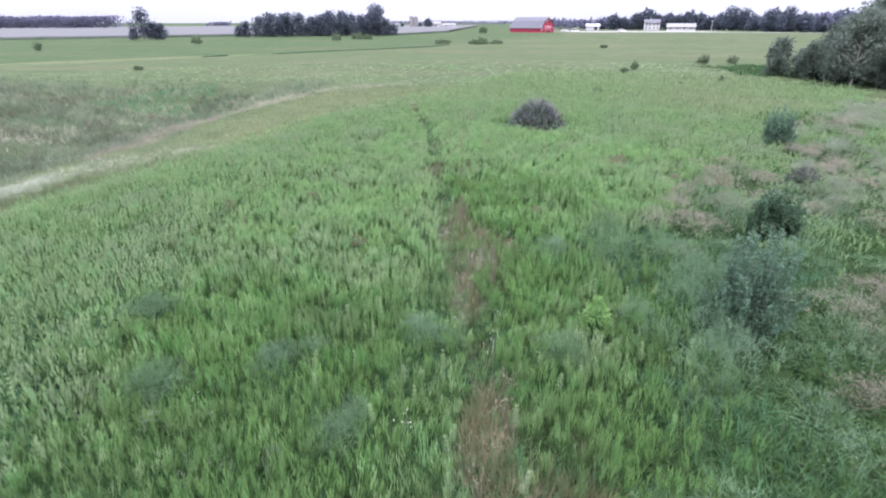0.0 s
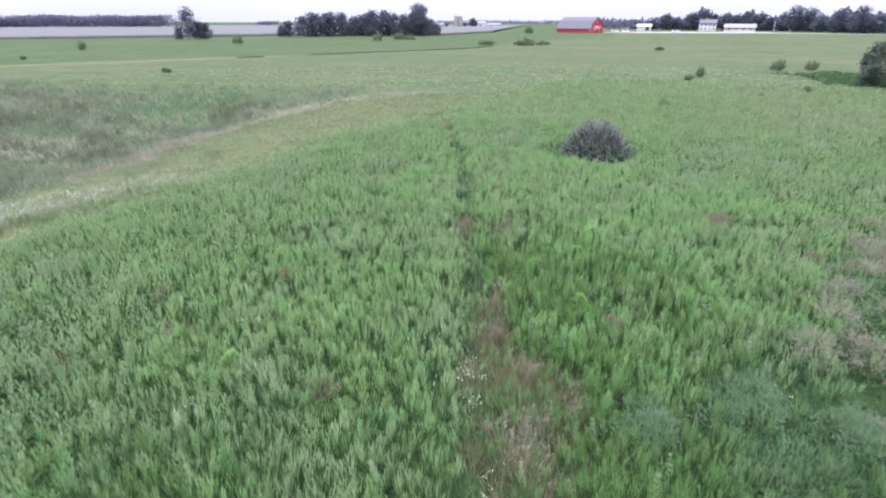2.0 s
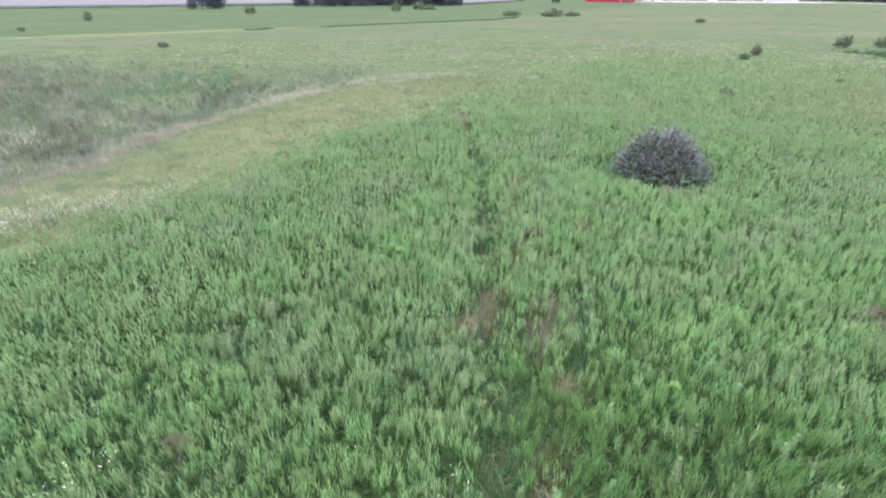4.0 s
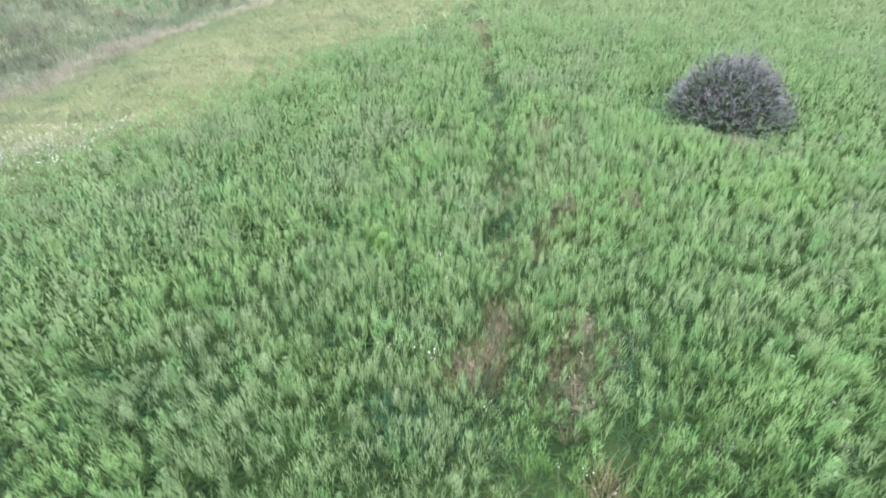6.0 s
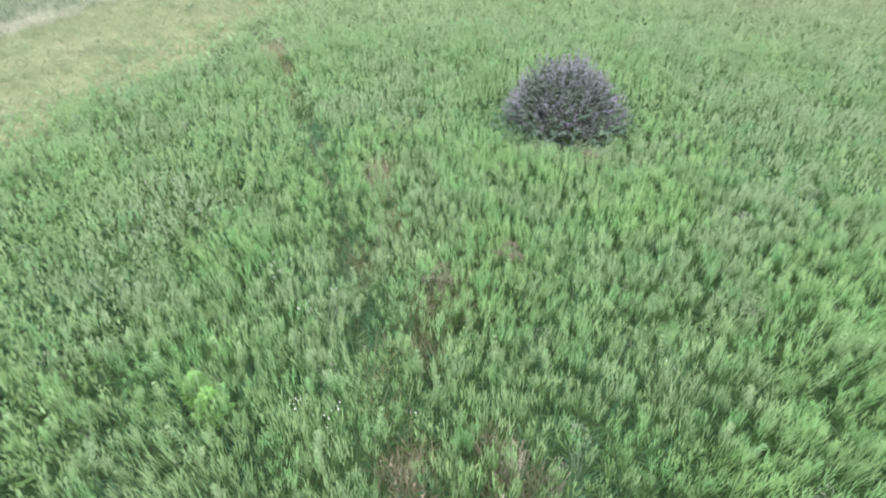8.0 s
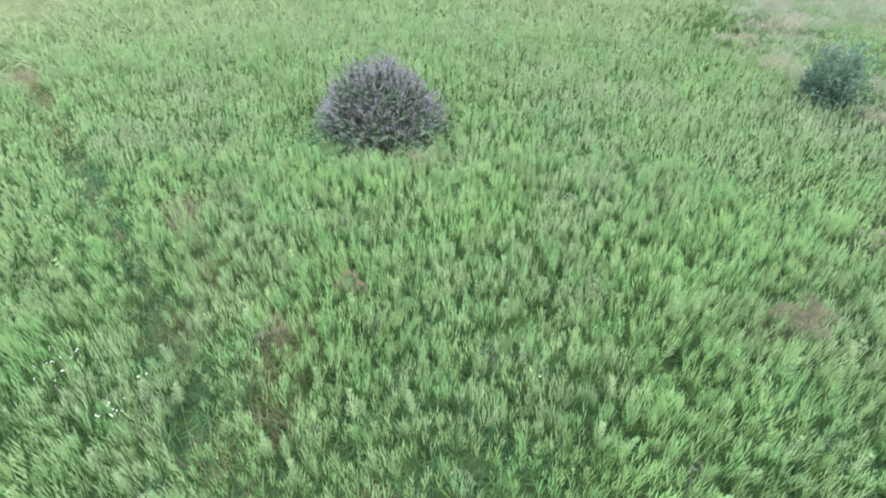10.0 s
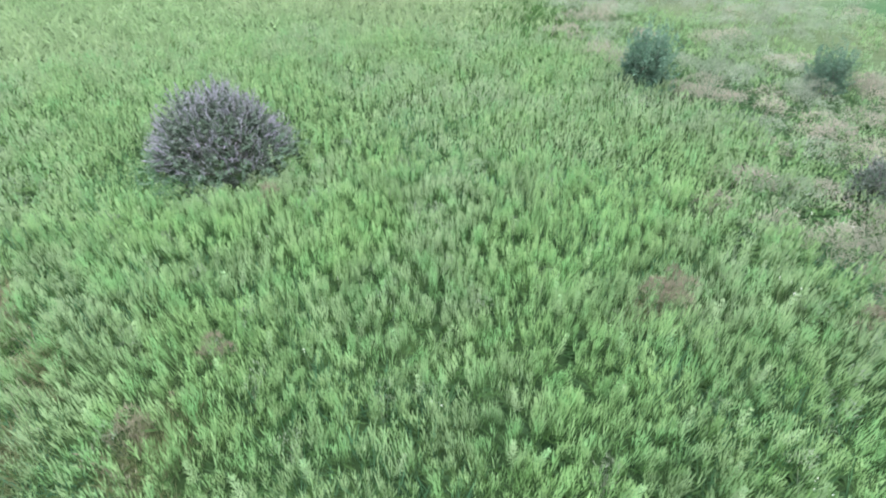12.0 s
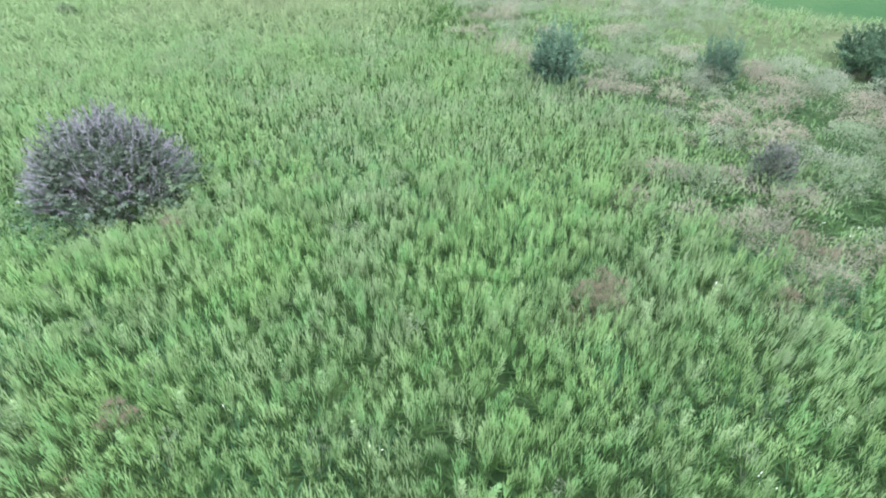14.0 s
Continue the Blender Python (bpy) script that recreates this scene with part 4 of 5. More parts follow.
def sprigs(r, n, rx, ry, h, per, length, size, slim, depth=(0.8, 1.0), low=0.0, spread=0.6, rise=0.5):
    """Short leafy sprays that stand on an uneven dome and point outwards and up."""
    az = r.uniform(0, 2 * math.pi, n)
    sz = r.uniform(low, 1.0, n)
    cz = np.sqrt(1 - sz ** 2)
    out = np.stack([np.cos(az) * cz, np.sin(az) * cz, sz], 1)
    lump = 1 + 0.07 * np.sin(az * 3 + 4 * sz + rx) + 0.05 * np.sin(az * 7 - 6 * sz) + 0.04 * np.sin(az * 13 + 11 * sz)
    k = (r.uniform(*depth, n) * lump)[:, None]
    P = out * k * (rx, ry, h)
    d = out + (0, 0, rise) + r.normal(0, 0.42, (n, 3))
    d /= np.linalg.norm(d, axis=1, keepdims=True)
    ln = length * r.uniform(0.6, 1.4, n)
    u = r.uniform(0, 1, (n, per))
    B = P[:, None] + d[:, None] * (u * ln[:, None])[..., None] - d[:, None] * (ln * 0.5)[:, None, None]
    D = d[:, None] + r.normal(0, spread, (n, per, 3)) * (1.1 - 0.6 * u)[..., None]
    B, D = B.reshape(-1, 3), D.reshape(-1, 3)
    L = size * r.uniform(0.6, 1.3, len(B))
    B[:, 2] = np.maximum(B[:, 2], 0.05)
    return leaf_quads(B, D, L, L * slim, 0.05, r.normal(0, 1, D.shape))


def lilac_shrub(at, rx, ry, h, n, leaves, label, seed, m=None, sprays="grey lilac sprays"):
    """A dome of arching grey sprays over a heart coloured dark like shade, green near the ground, feathery at the
    crown.
    """
    r = np.random.default_rng(seed)
    ob = holder("shrub", at, label, "shrub")
    stems = shoots(r, n // 3, rx, ry, h, 2, 0.05, bend=0.3, foot=0.3, skirt=0.3, reach=(0.8, 1.0))[0]
    part("branchwork", stems, M_TWIG, ob)
    part("foliage", sprigs(r, n, rx, ry, h, leaves, 0.34, 0.055, 0.34, (0.88, 1.02), 0.32, 0.55), m or M_LILAC, ob, sprays)
    part("inner_foliage", sprigs(r, int(n * 1.4), rx * 0.93, ry * 0.93, h * 0.9, leaves // 2, 0.4, 0.11, 0.6, (0.8, 1.0), 0.0, 1.0), M_HEART, ob, "inner leaves coloured dark for shade inside the shrub")
    part("lower_foliage", sprigs(r, int(n * 0.7), rx * 1.12, ry * 1.12, h * 0.6, leaves // 2, 0.34, 0.085, 0.5, (0.92, 1.05), 0.0, 0.8, 0.3), M_DULL, ob, "dull green leaves near the ground")
    part("seed_sprays", sprigs(r, int(n * 0.8), rx * 0.98, ry * 0.98, h * 1.02, leaves // 2, 0.36, 0.034, 0.18, (0.96, 1.09), 0.25, 0.6, 0.6), M_HALO, ob, "feathery pale sprays on top")
    return ob


def green_shrub(at, rx, ry, h, n, leaves, m, label, seed, size=0.1, flat=0.8):
    r = np.random.default_rng(seed)
    ob = holder("shrub", at, label, "shrub")
    stems, spec = shoots(r, n, rx, ry, h, leaves, size, low=0.3, bend=0.1, slim=0.6, flat=flat, foot=0.3, loose=1.0)
    part("branchwork", stems, M_TWIG, ob)
    part("foliage", leaves_of(spec, np.ones(len(spec[0]), bool)), m, ob)
    return ob


def on(x, y, dz=0.0):
    return (x, y, float(soil(x, y)) + dz)


lilac_shrub(on(BUSH[0], BUSH[1], -0.1), 1.78, 1.78, 2.1, 560, 40, "broad domed shrub with withered grey lilac foliage", 3)
lilac_shrub(on(16.5, 25.9), 0.6, 0.5, 1.05, 80, 30, "small withered grey shrub among tan weeds", 4, M_DUSTY, "withered grey-brown sprays")
green_shrub(on(18.9, 33.3), 1.1, 1.05, 2.75, 230, 50, M_TEAL, "upright dark blue-green shrub at the edge of the weeds", 5, 0.105, 0.85)
green_shrub(on(23.6, 29.1), 0.95, 0.85, 2.1, 190, 50, M_TEAL, "small blue-green shrub among the weeds", 6, 0.07)
green_shrub(on(8.95, 13.4), 1.15, 1.1, 2.9, 260, 70, M_TEAL, "pale blue-green leafy shrub rising over the weeds", 7, 0.075, 0.6)
green_shrub(on(12.3, 19.3), 0.85, 0.85, 2.15, 240, 60, M_SHRUB, "dark green shrub behind the weeds", 8, 0.095)
for k, (x, y, r, h) in enumerate(((26.3, 23.6, 1.2, 1.5), (28.8, 22.3, 1.6, 2.2), (28.0, 24.8, 1.2, 1.4), (30.4, 25.0, 1.3, 1.6))):
    green_shrub(on(x, y), r, r, h, 110, 60, M_SHRUB, "dark leafy thicket shrub beyond the weeds", 20 + k, 0.1)
for k, (x, y, r, h, m) in enumerate(((-92, 178, 2.2, 3.4, M_FARBUSH), (-53.6, 205, 2.3, 3.6, M_FARBUSH), (-49.5, 221, 3.4, 2.4, M_FARBUSH), (-45, 219, 2.4, 2.0, M_FARBUSH),
                                     (-1.5, 183, 4.2, 1.9, M_FARBUSH), (4.0, 184, 2.6, 1.2, M_FARBUSH), (-13, 184, 3.2, 1.3, M_FARBUSH), (-50.4, 83, 0.9, 0.8, M_FARBUSH),
                                     (38.5, 101, 1.4, 1.9, M_FARBUSH), (44.4, 103.5, 1.2, 1.7, M_FARBUSH), (24.3, 88.5, 0.8, 1.7, M_FARBUSH),
                                     (22.0, 84.5, 0.8, 0.7, M_FARBUSH), (13.6, 58.5, 0.45, 0.8, M_FARBUSH), (-113, 138, 1.5, 3.0, M_FARBUSH), (-2.6, 313, 3.4, 4.2, M_FARBUSH),
                                     (24, 66, 0.3, 0.6, M_FARBUSH), (31, 73, 0.4, 0.7, M_FARBUSH), (-97, 105, 0.8, 0.9, M_FARBUSH), (33, 160, 1.4, 1.0, M_FARBUSH))):
    green_shrub(on(x, y), r, r, h, 70, 20, m, "lone dark green bush out on the meadow", 40 + k, max(0.12, 0.13 * r), 0.7)

# yellow-green broad-leaved weeds that stand out of the meadow
def bright_weed(at, h, seed):
    r = np.random.default_rng(seed)
    ob = holder("weed", at, "bright yellow-green broad-leaved weed in the meadow", "weed", "bright weeds in the meadow")
    n = 560
    az, z = r.uniform(0, 6.3, n), r.uniform(0.35, 1.0, n) * h
    w = 0.27 * h * np.sqrt(r.uniform(0, 1, n)) * np.sin(np.pi * np.clip(z / h, 0.3, 0.93))
    B = np.stack([np.cos(az) * w, np.sin(az) * w, z], 1)
    D = np.stack([np.cos(az), np.sin(az), r.uniform(0.2, 0.9, n)], 1)
    part("leaves", leaf_quads(B, D, r.uniform(0.06, 0.11, n), r.uniform(0.03, 0.05, n), 0.15), M_LUSH, ob)
    part("stem", tube([(0, 0, -0.03), (0.01, 0, h * 0.6), (0, 0.02, h)], [0.016, 0.012, 0.006], 5), M_GRASS, ob)
    return ob


for k, (x, y, h) in enumerate(((5.6, 12.95, 1.25), (4.15, 21.2, 0.85), (-1.9, 28.5, 0.85), (-2.9, 17.6, 0.85), (4.3, 24.3, 0.8), (-2.2, 28.9, 0.75))):
    bright_weed(on(x, y), h, 70 + k)


def tree(at, h, spread, clumps, per, leaf, label, seed, bark=None, low=0.22, leaves=None):
    """A trunk with limbs, and a crown of many leaf clumps of uneven size with gaps between."""
    r = np.random.default_rng(seed)
    ob = holder("tree", at, label, "tree")
    lean = r.normal(0, 0.03, 2) * h
    top = np.array((lean[0], lean[1], h * 0.8))
    woods = [tube([(0, 0, -0.2), top * (0.3, 0.3, 0.3), top * 0.65, top], [0.019 * h, 0.014 * h, 0.009 * h, 0.003 * h], 7)]
    C = []
    for i in range(clumps):
        z = low + (0.97 - low) * ((i + r.uniform(0, 1)) / clumps)
        wide = spread * math.sin(math.pi * min(1, (z - low * 0.6) / (1.06 - low * 0.6)) ** 0.75) ** 0.8
        az = i * 2.4 + r.uniform(-0.6, 0.6)
        q = wide * r.uniform(0.2, 1.0)
        c = np.array((math.cos(az) * q + lean[0] * z, math.sin(az) * q + lean[1] * z, z * h))
        C.append((c, spread * r.uniform(0.6, 1.25) * (1.9 / clumps) ** 0.36))
        if i % 2 == 0:
            root = top * min(0.95, max(0.25, z - 0.2) / 0.8)
            woods.append(tube([root, (root + c) / 2 + (0, 0, 0.03 * h), c], [0.01 * h, 0.006 * h, 0.002 * h], 5))
    part("trunk", join(*woods), bark or M_BARK, ob)
    B, D = [], []
    for c, rad in C:
        n = r.normal(0, 1, (per, 3))
        n /= np.linalg.norm(n, axis=1, keepdims=True)
        k = rad * r.uniform(0.25, 1.0, (per, 1)) ** 0.6 * (1.1 + 0.4 * np.sin(n[:, :1] * 6 + n[:, 1:2] * 5 + 9 * rad))
        B.append(c + n * k * (1, 1, 0.75))
        D.append(n + r.normal(0, 0.6, (per, 3)))
    B, D = np.concatenate(B), np.concatenate(D)
    B[:, 2] = np.maximum(B[:, 2], 0.15)
    L = leaf * r.uniform(0.6, 1.4, len(B))
    part("crown", leaf_quads(B, D, L, L * 0.7, 0.1, r.normal(0, 1, D.shape)), leaves or M_HAZETREE, ob)
    return ob


def again(ob, x, y, turn, size, tall=1.0, group=""):
    t = copy_thing(ob, pose(*on(x, y), 0, 0, turn) @ Matrix.Diagonal((size, size, size * tall, 1)))
    return tagged(t, group=group)


# forms of the far trees, each set once and then repeated
grove = [tree(on(-88, 250), 9.2, 4.4, 30, 84, 0.68, "broad dark leafy tree in a field grove", 101, low=0.1),
         tree(on(-71, 256), 10.0, 4.6, 32, 84, 0.68, "broad dark leafy tree in a field grove", 102, low=0.1),
         tree(on(-51, 262), 12.7, 5.0, 36, 100, 0.72, "tall dark leafy tree at the end of a grove", 103, low=0.08)]
GROVE = "trees of the field grove"
for t in grove:
    tagged(t, group=GROVE)
for k, (x, y, s) in enumerate(((-104, 243, 0.62), (-99, 247, 0.8), (-94, 246, 0.95), (-83, 252, 0.92), (-78, 255, 0.8), (-66, 258, 1.0), (-62, 259, 0.9),
                               (-57, 262, 0.86), (-46.5, 262, 0.72), (-43, 263, 0.5), (-75, 259, 0.9), (-54, 266, 0.95), (-107, 242, 0.45), (-91, 254, 0.85))):
    again(grove[k % 2], x, y, k * 67, s * (1.0 if k % 2 else 1.05), group=GROVE)
lone = tree(on(-131.5, 212.5), 10.8, 4.2, 28, 70, 0.6, "open-crowned leaning tree at a field edge", 111, low=0.16)
for k, (x, y, s) in enumerate(((-126.5, 216, 0.6), (-128.5, 214.5, 0.6), (-134.5, 210.5, 0.42))):
    again(grove[k % 2], x, y, k * 50, s, group="low trees at the field edge")

farm_trees = [tree(on(95, 456), 10, 5.6, 30, 52, 1.25, "dark leafy yard tree by the farmhouse", 121, low=0.12),
              tree(on(146, 441), 11.5, 6.6, 30, 52, 1.3, "wide dark tree of the farm shelterbelt", 122, low=0.1),
              tree(on(161, 404), 14, 6.5, 26, 60, 1.1, "tall open tree of the farm shelterbelt", 123, low=0.2)]
BELT = "farm shelterbelt trees"
for t in farm_trees:
    tagged(t, group=BELT)
for k, (x, y, s, i) in enumerate(((102, 455, 0.8, 0), (112, 458, 1.05, 0), (120, 459, 1.15, 1), (127, 456, 1.0, 0), (134, 450, 0.9, 1), (140, 446, 0.95, 0), (152, 436, 0.9, 1),
                                  (155, 428, 0.8, 0), (160, 420, 0.85, 1), (166, 412, 0.75, 0), (167, 398, 0.9, 2), (170, 390, 0.75, 1), (166, 382, 0.7, 0),
                                  (172, 374, 0.85, 1), (168, 362, 1.0, 1), (174, 356, 0.95, 0), (170, 348, 0.9, 2), (178, 345, 0.8, 1), (182, 335, 0.85, 0),
                                  (186, 325, 0.9, 1), (190, 315, 0.85, 0), (180, 366, 0.8, 0), (195, 305, 0.9, 1), (88, 470, 0.55, 1), (200, 292, 0.9, 0), (206, 280, 1.0, 1))):
    again(farm_trees[i], x, y, k * 73, s, group=BELT)

near_trees = [tree(on(43, 68), 7.6, 3.3, 54, 90, 0.33, "leafy tree with pale trunk at the wood edge", 131, M_PALEBARK, low=0.14, leaves=M_WOOD),
              tree(on(40.8, 80.5), 4.5, 1.7, 40, 84, 0.28, "slender bushy tree at the tip of the wood", 132, low=0.05, leaves=M_WOOD),
              tree(on(49, 72), 10.5, 4.2, 58, 95, 0.38, "broad leafy tree in the wood", 133, low=0.08, leaves=M_WOOD)]
WOOD = "trees of the near wood"
for t in near_trees:
    tagged(t, group=WOOD)
for k, (x, y, s, i) in enumerate(((46.5, 77, 0.66, 2), (43.5, 73.0, 0.8, 1), (47, 64, 0.9, 2), (50, 61, 0.95, 0), (54, 66, 1.1, 2), (55, 58, 1.0, 2), (52, 79, 0.95, 2),
                                  (60, 72, 1.15, 2), (61, 62, 1.2, 2), (45.2, 66, 0.8, 1), (48.2, 61.5, 0.8, 1), (52.5, 56.5, 0.9, 1), (58, 52, 1.0, 0), (63, 54, 1.1, 2), (57, 84, 0.8, 0), (42.6, 78.2, 0.75, 1), (42.2, 75.4, 0.95, 1), (44.6, 76.2, 1.15, 1), (44.5, 70.3, 1.1, 1), (42.3, 70.8, 0.6, 1), (46.0, 71.0, 0.75, 2))):
    again(near_trees[i], x, y, k * 71, s, group=WOOD)


def far_woods(name, x0, y0, x1, y1, height, deep, count, label, seed, leaf=1.0):
    """A distant line of woodland, crowns run together, haze put into its leaf colour."""
    r = np.random.default_rng(seed)
    t = r.uniform(0, 1, count)
    hh = height * (0.72 + 0.36 * drift(t * 400, 0 * t, 22, seed) + 0.12 * drift(t * 400, 0 * t, 6, seed + 1))
    x = x0 + (x1 - x0) * t + r.normal(0, deep, count)
    y = y0 + (y1 - y0) * t + r.normal(0, deep, count)
    z = soil(x, y) + hh * r.uniform(0.03, 0.9, count) ** 0.7
    D = r.normal(0, 1, (count, 3))
    return tagged(quads_object(name, *leaf_quads(np.stack([x, y, z], 1), D, leaf * r.uniform(1.6, 3.4, count), leaf * 2.2, 0, r.normal(0, 1, (count, 3))), [M_HAZEWOOD]),
                  label, "woodland", kind="stuff")


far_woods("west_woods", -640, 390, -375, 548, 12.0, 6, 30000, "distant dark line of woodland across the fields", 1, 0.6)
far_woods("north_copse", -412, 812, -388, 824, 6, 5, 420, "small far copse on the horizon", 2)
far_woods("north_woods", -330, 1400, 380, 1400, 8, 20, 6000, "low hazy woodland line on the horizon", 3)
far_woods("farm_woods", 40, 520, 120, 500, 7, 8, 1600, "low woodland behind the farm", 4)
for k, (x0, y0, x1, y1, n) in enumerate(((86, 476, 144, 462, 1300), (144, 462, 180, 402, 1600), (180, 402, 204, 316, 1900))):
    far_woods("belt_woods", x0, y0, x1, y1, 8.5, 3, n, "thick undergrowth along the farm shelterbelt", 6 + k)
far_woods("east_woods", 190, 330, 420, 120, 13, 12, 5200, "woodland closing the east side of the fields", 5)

# ---------------------------------------------------------------- fields and farm
M_CROP = plain_material("ripening_crop", (0.06, 0.062, 0.061), (0.088, 0.09, 0.09), 0.8, 0.95, 0.3, (0.3, 1, 1))
M_GRAVEL = plain_material("pale_gravel", (0.2, 0.197, 0.19), (0.29, 0.283, 0.275), 3.0, 0.95, 0.2)
M_RED = plain_material("red_barn_boards", (0.27, 0.018, 0.045), (0.35, 0.03, 0.065), 1.2, 0.75, 0.2, (6, 6, 0.3))
M_ROOF = plain_material("grey_roofing", (0.065, 0.065, 0.08), (0.105, 0.105, 0.125), 1.5, 0.7, 0.2)
M_WHITE = plain_material("white_boards", (0.4, 0.4, 0.41), (0.52, 0.52, 0.53), 2.0, 0.6, 0.1, (0.3, 0.3, 6))
M_PANE = plain_material("dark_glass", (0.03, 0.035, 0.04), (0.06, 0.065, 0.07), 2.0, 0.1)
M_SILO = plain_material("weathered_concrete", (0.17, 0.167, 0.165), (0.24, 0.235, 0.23), 1.0, 0.9, 0.2)


def crop_field():
    edge = np.array([(-420, 60), (-300, 130), (-206, 199), (-144, 234), (-111, 258), (-81, 266), (-40, 274), (-24, 345)], float)
    away = np.array([(-900, 420), (-760, 520), (-620, 600), (-520, 680), (-400, 780), (-280, 860), (-150, 900), (-20, 900)], float)
    s = np.linspace(0, 1, 60)
    k = np.linspace(0, 1, len(edge))
    e = np.stack([np.interp(s, k, edge[:, 0]), np.interp(s, k, edge[:, 1])], 1)
    a = np.stack([np.interp(s, k, away[:, 0]), np.interp(s, k, away[:, 1])], 1)
    t = np.linspace(0, 1, 60) ** 2
    P = e[None] * (1 - t[:, None, None]) + a[None] * t[:, None, None]
    x, y = P[..., 0], P[..., 1]
    z = soil(x, y) + 0.9 + 0.25 * drift(x, y, 3, 81)
    z[0] = soil(x[0], y[0]) - 0.3
    x[1], y[1] = x[0] + 0.02, y[0] + 0.02
    i = np.arange(x.size).reshape(x.shape)
    F = np.stack([i[:-1, :-1], i[:-1, 1:], i[1:, 1:], i[1:, :-1]], -1).reshape(-1, 4)
    return tagged(quads_object("crop_field", np.stack([x, y, z], -1).reshape(-1, 3), F, [M_CROP]),
                  "wide ripening crop field beyond the meadow", "crop field", kind="stuff")


crop_field()
# Dark plants added along the crop's front face to draw its shaded edge.
s = rng.uniform(0, 1, 1600)
k = np.linspace(0, 1, 8)
x = np.interp(s, k, [-420, -300, -206, -144, -111, -81, -40, -24]) + rng.normal(0, 0.8, 1600)
y = np.interp(s, k, [60, 130, 199, 234, 258, 266, 274, 345]) - 1.5 + rng.normal(0, 0.8, 1600)
stuff("field_edge_shade", scatter(reed_forms, x, y, rng.uniform(0.7, 1.3, 1600), rng, girth=2.2), M_SHRUB,
      "added dark strip for the shaded edge of the crop field", "weeds")
# a dark ditch line with rank growth between meadow and far field
x = rng.uniform(-58, -10, 1000)
y = np.interp(x, [-62, -54, -35, -15, 4.6], [113, 121, 142, 163, 207]) + rng.normal(0, 0.7, 1000)
k = drift(x, y, 9, 91) > 0.3
stuff("ditch_growth", scatter(reed_forms, x[k], y[k], rng.uniform(0.25, 0.55, k.sum()), rng, girth=1.6), M_SHRUB,
      "dark rank growth along a field ditch", "weeds")


def slab(name, corners, z, thick, m, label, category):
    bm = bmesh.new()
    vs = [bm.verts.new((x, y, z)) for x, y in corners]
    f = bm.faces.new(vs)
    if f.normal.z < 0:
        bmesh.ops.reverse_faces(bm, faces=[f])
    r = bmesh.ops.extrude_face_region(bm, geom=[f])
    bmesh.ops.translate(bm, verts=[v for v in r["geom"] if isinstance(v, bmesh.types.BMVert)], vec=(0, 0, -thick))
    bmesh.ops.recalc_face_normals(bm, faces=bm.faces)
    me = bpy.data.meshes.new(name)
    bm.to_mesh(me)
    me.materials.append(m)
    return tagged(new(name, me), label, category, kind="structure")


slab("gravel_yard", [(36, 352), (60, 343), (126, 341), (140, 350), (128, 374), (60, 378)], 1.09, 0.3, M_GRAVEL, "pale gravel farmyard around the barn", "yard")
slab("road", [(130, 341), (262, 265), (264, 270), (134, 348)], 1.08, 0.3, M_GRAVEL, "pale gravel road past the shelterbelt", "road")


def boxes(name, items, m, parent, label=""):
    """One part out of boxes given by two corners each."""
    V, F, n = [], [], 0
    for (x0, y0, z0), (x1, y1, z1) in items:
        V += [(x0, y0, z0), (x1, y0, z0), (x1, y1, z0), (x0, y1, z0), (x0, y0, z1), (x1, y0, z1), (x1, y1, z1), (x0, y1, z1)]
        F += [tuple(i + n for i in q) for q in ((3, 2, 1, 0), (4, 5, 6, 7), (0, 1, 5, 4), (1, 2, 6, 5), (2, 3, 7, 6), (3, 0, 4, 7))]
        n += 8
    return part(name, (np.array(V, float), np.array(F)), m, parent, label)


def prism(name, outline, x0, x1, m, parent, label=""):
    """A part with one outline in y and z, drawn out along x."""
    bm = bmesh.new()
    a = [bm.verts.new((x0, y, z)) for y, z in outline]
    b = [bm.verts.new((x1, y, z)) for y, z in outline]
    bm.faces.new(a)
    bm.faces.new(b[::-1])
    for i in range(len(a)):
        j = (i + 1) % len(a)
        bm.faces.new((a[i], b[i], b[j], a[j]))
    bmesh.ops.recalc_face_normals(bm, faces=bm.faces)
    me = bpy.data.meshes.new(name)
    bm.to_mesh(me)
    me.materials.append(m)
    ob = new(name, me)
    ob.parent = parent
    return tagged(ob, label) if label else ob


def stand(ob, x, y, turn, dz=0.0):
    ob.matrix_world = pose(x, y, float(soil(x, y)) + dz, 0, 0, turn)
    return ob


def window_at(parent, x, y, z, w, h, face):
    """A framed pane; face: 'x' or 'y', the axis that it looks along, with its sign."""
    s = 1 if face[0] == "+" else -1
    if face[1] == "y":
        f = boxes("window", [((x - w / 2, y, z), (x + w / 2, y + s * 0.08, z + h))], M_WHITE, parent)
        boxes("pane", [((x - w / 2 + 0.12, y + s * 0.05, z + 0.12), (x + w / 2 - 0.12, y + s * 0.11, z + h - 0.12))], M_PANE, f)
    else:
        f = boxes("window", [((x, y - w / 2, z), (x + s * 0.08, y + w / 2, z + h))], M_WHITE, parent)
        boxes("pane", [((x + s * 0.05, y - w / 2 + 0.12, z + 0.12), (x + s * 0.11, y + w / 2 - 0.12, z + h - 0.12))], M_PANE, f)
    return f


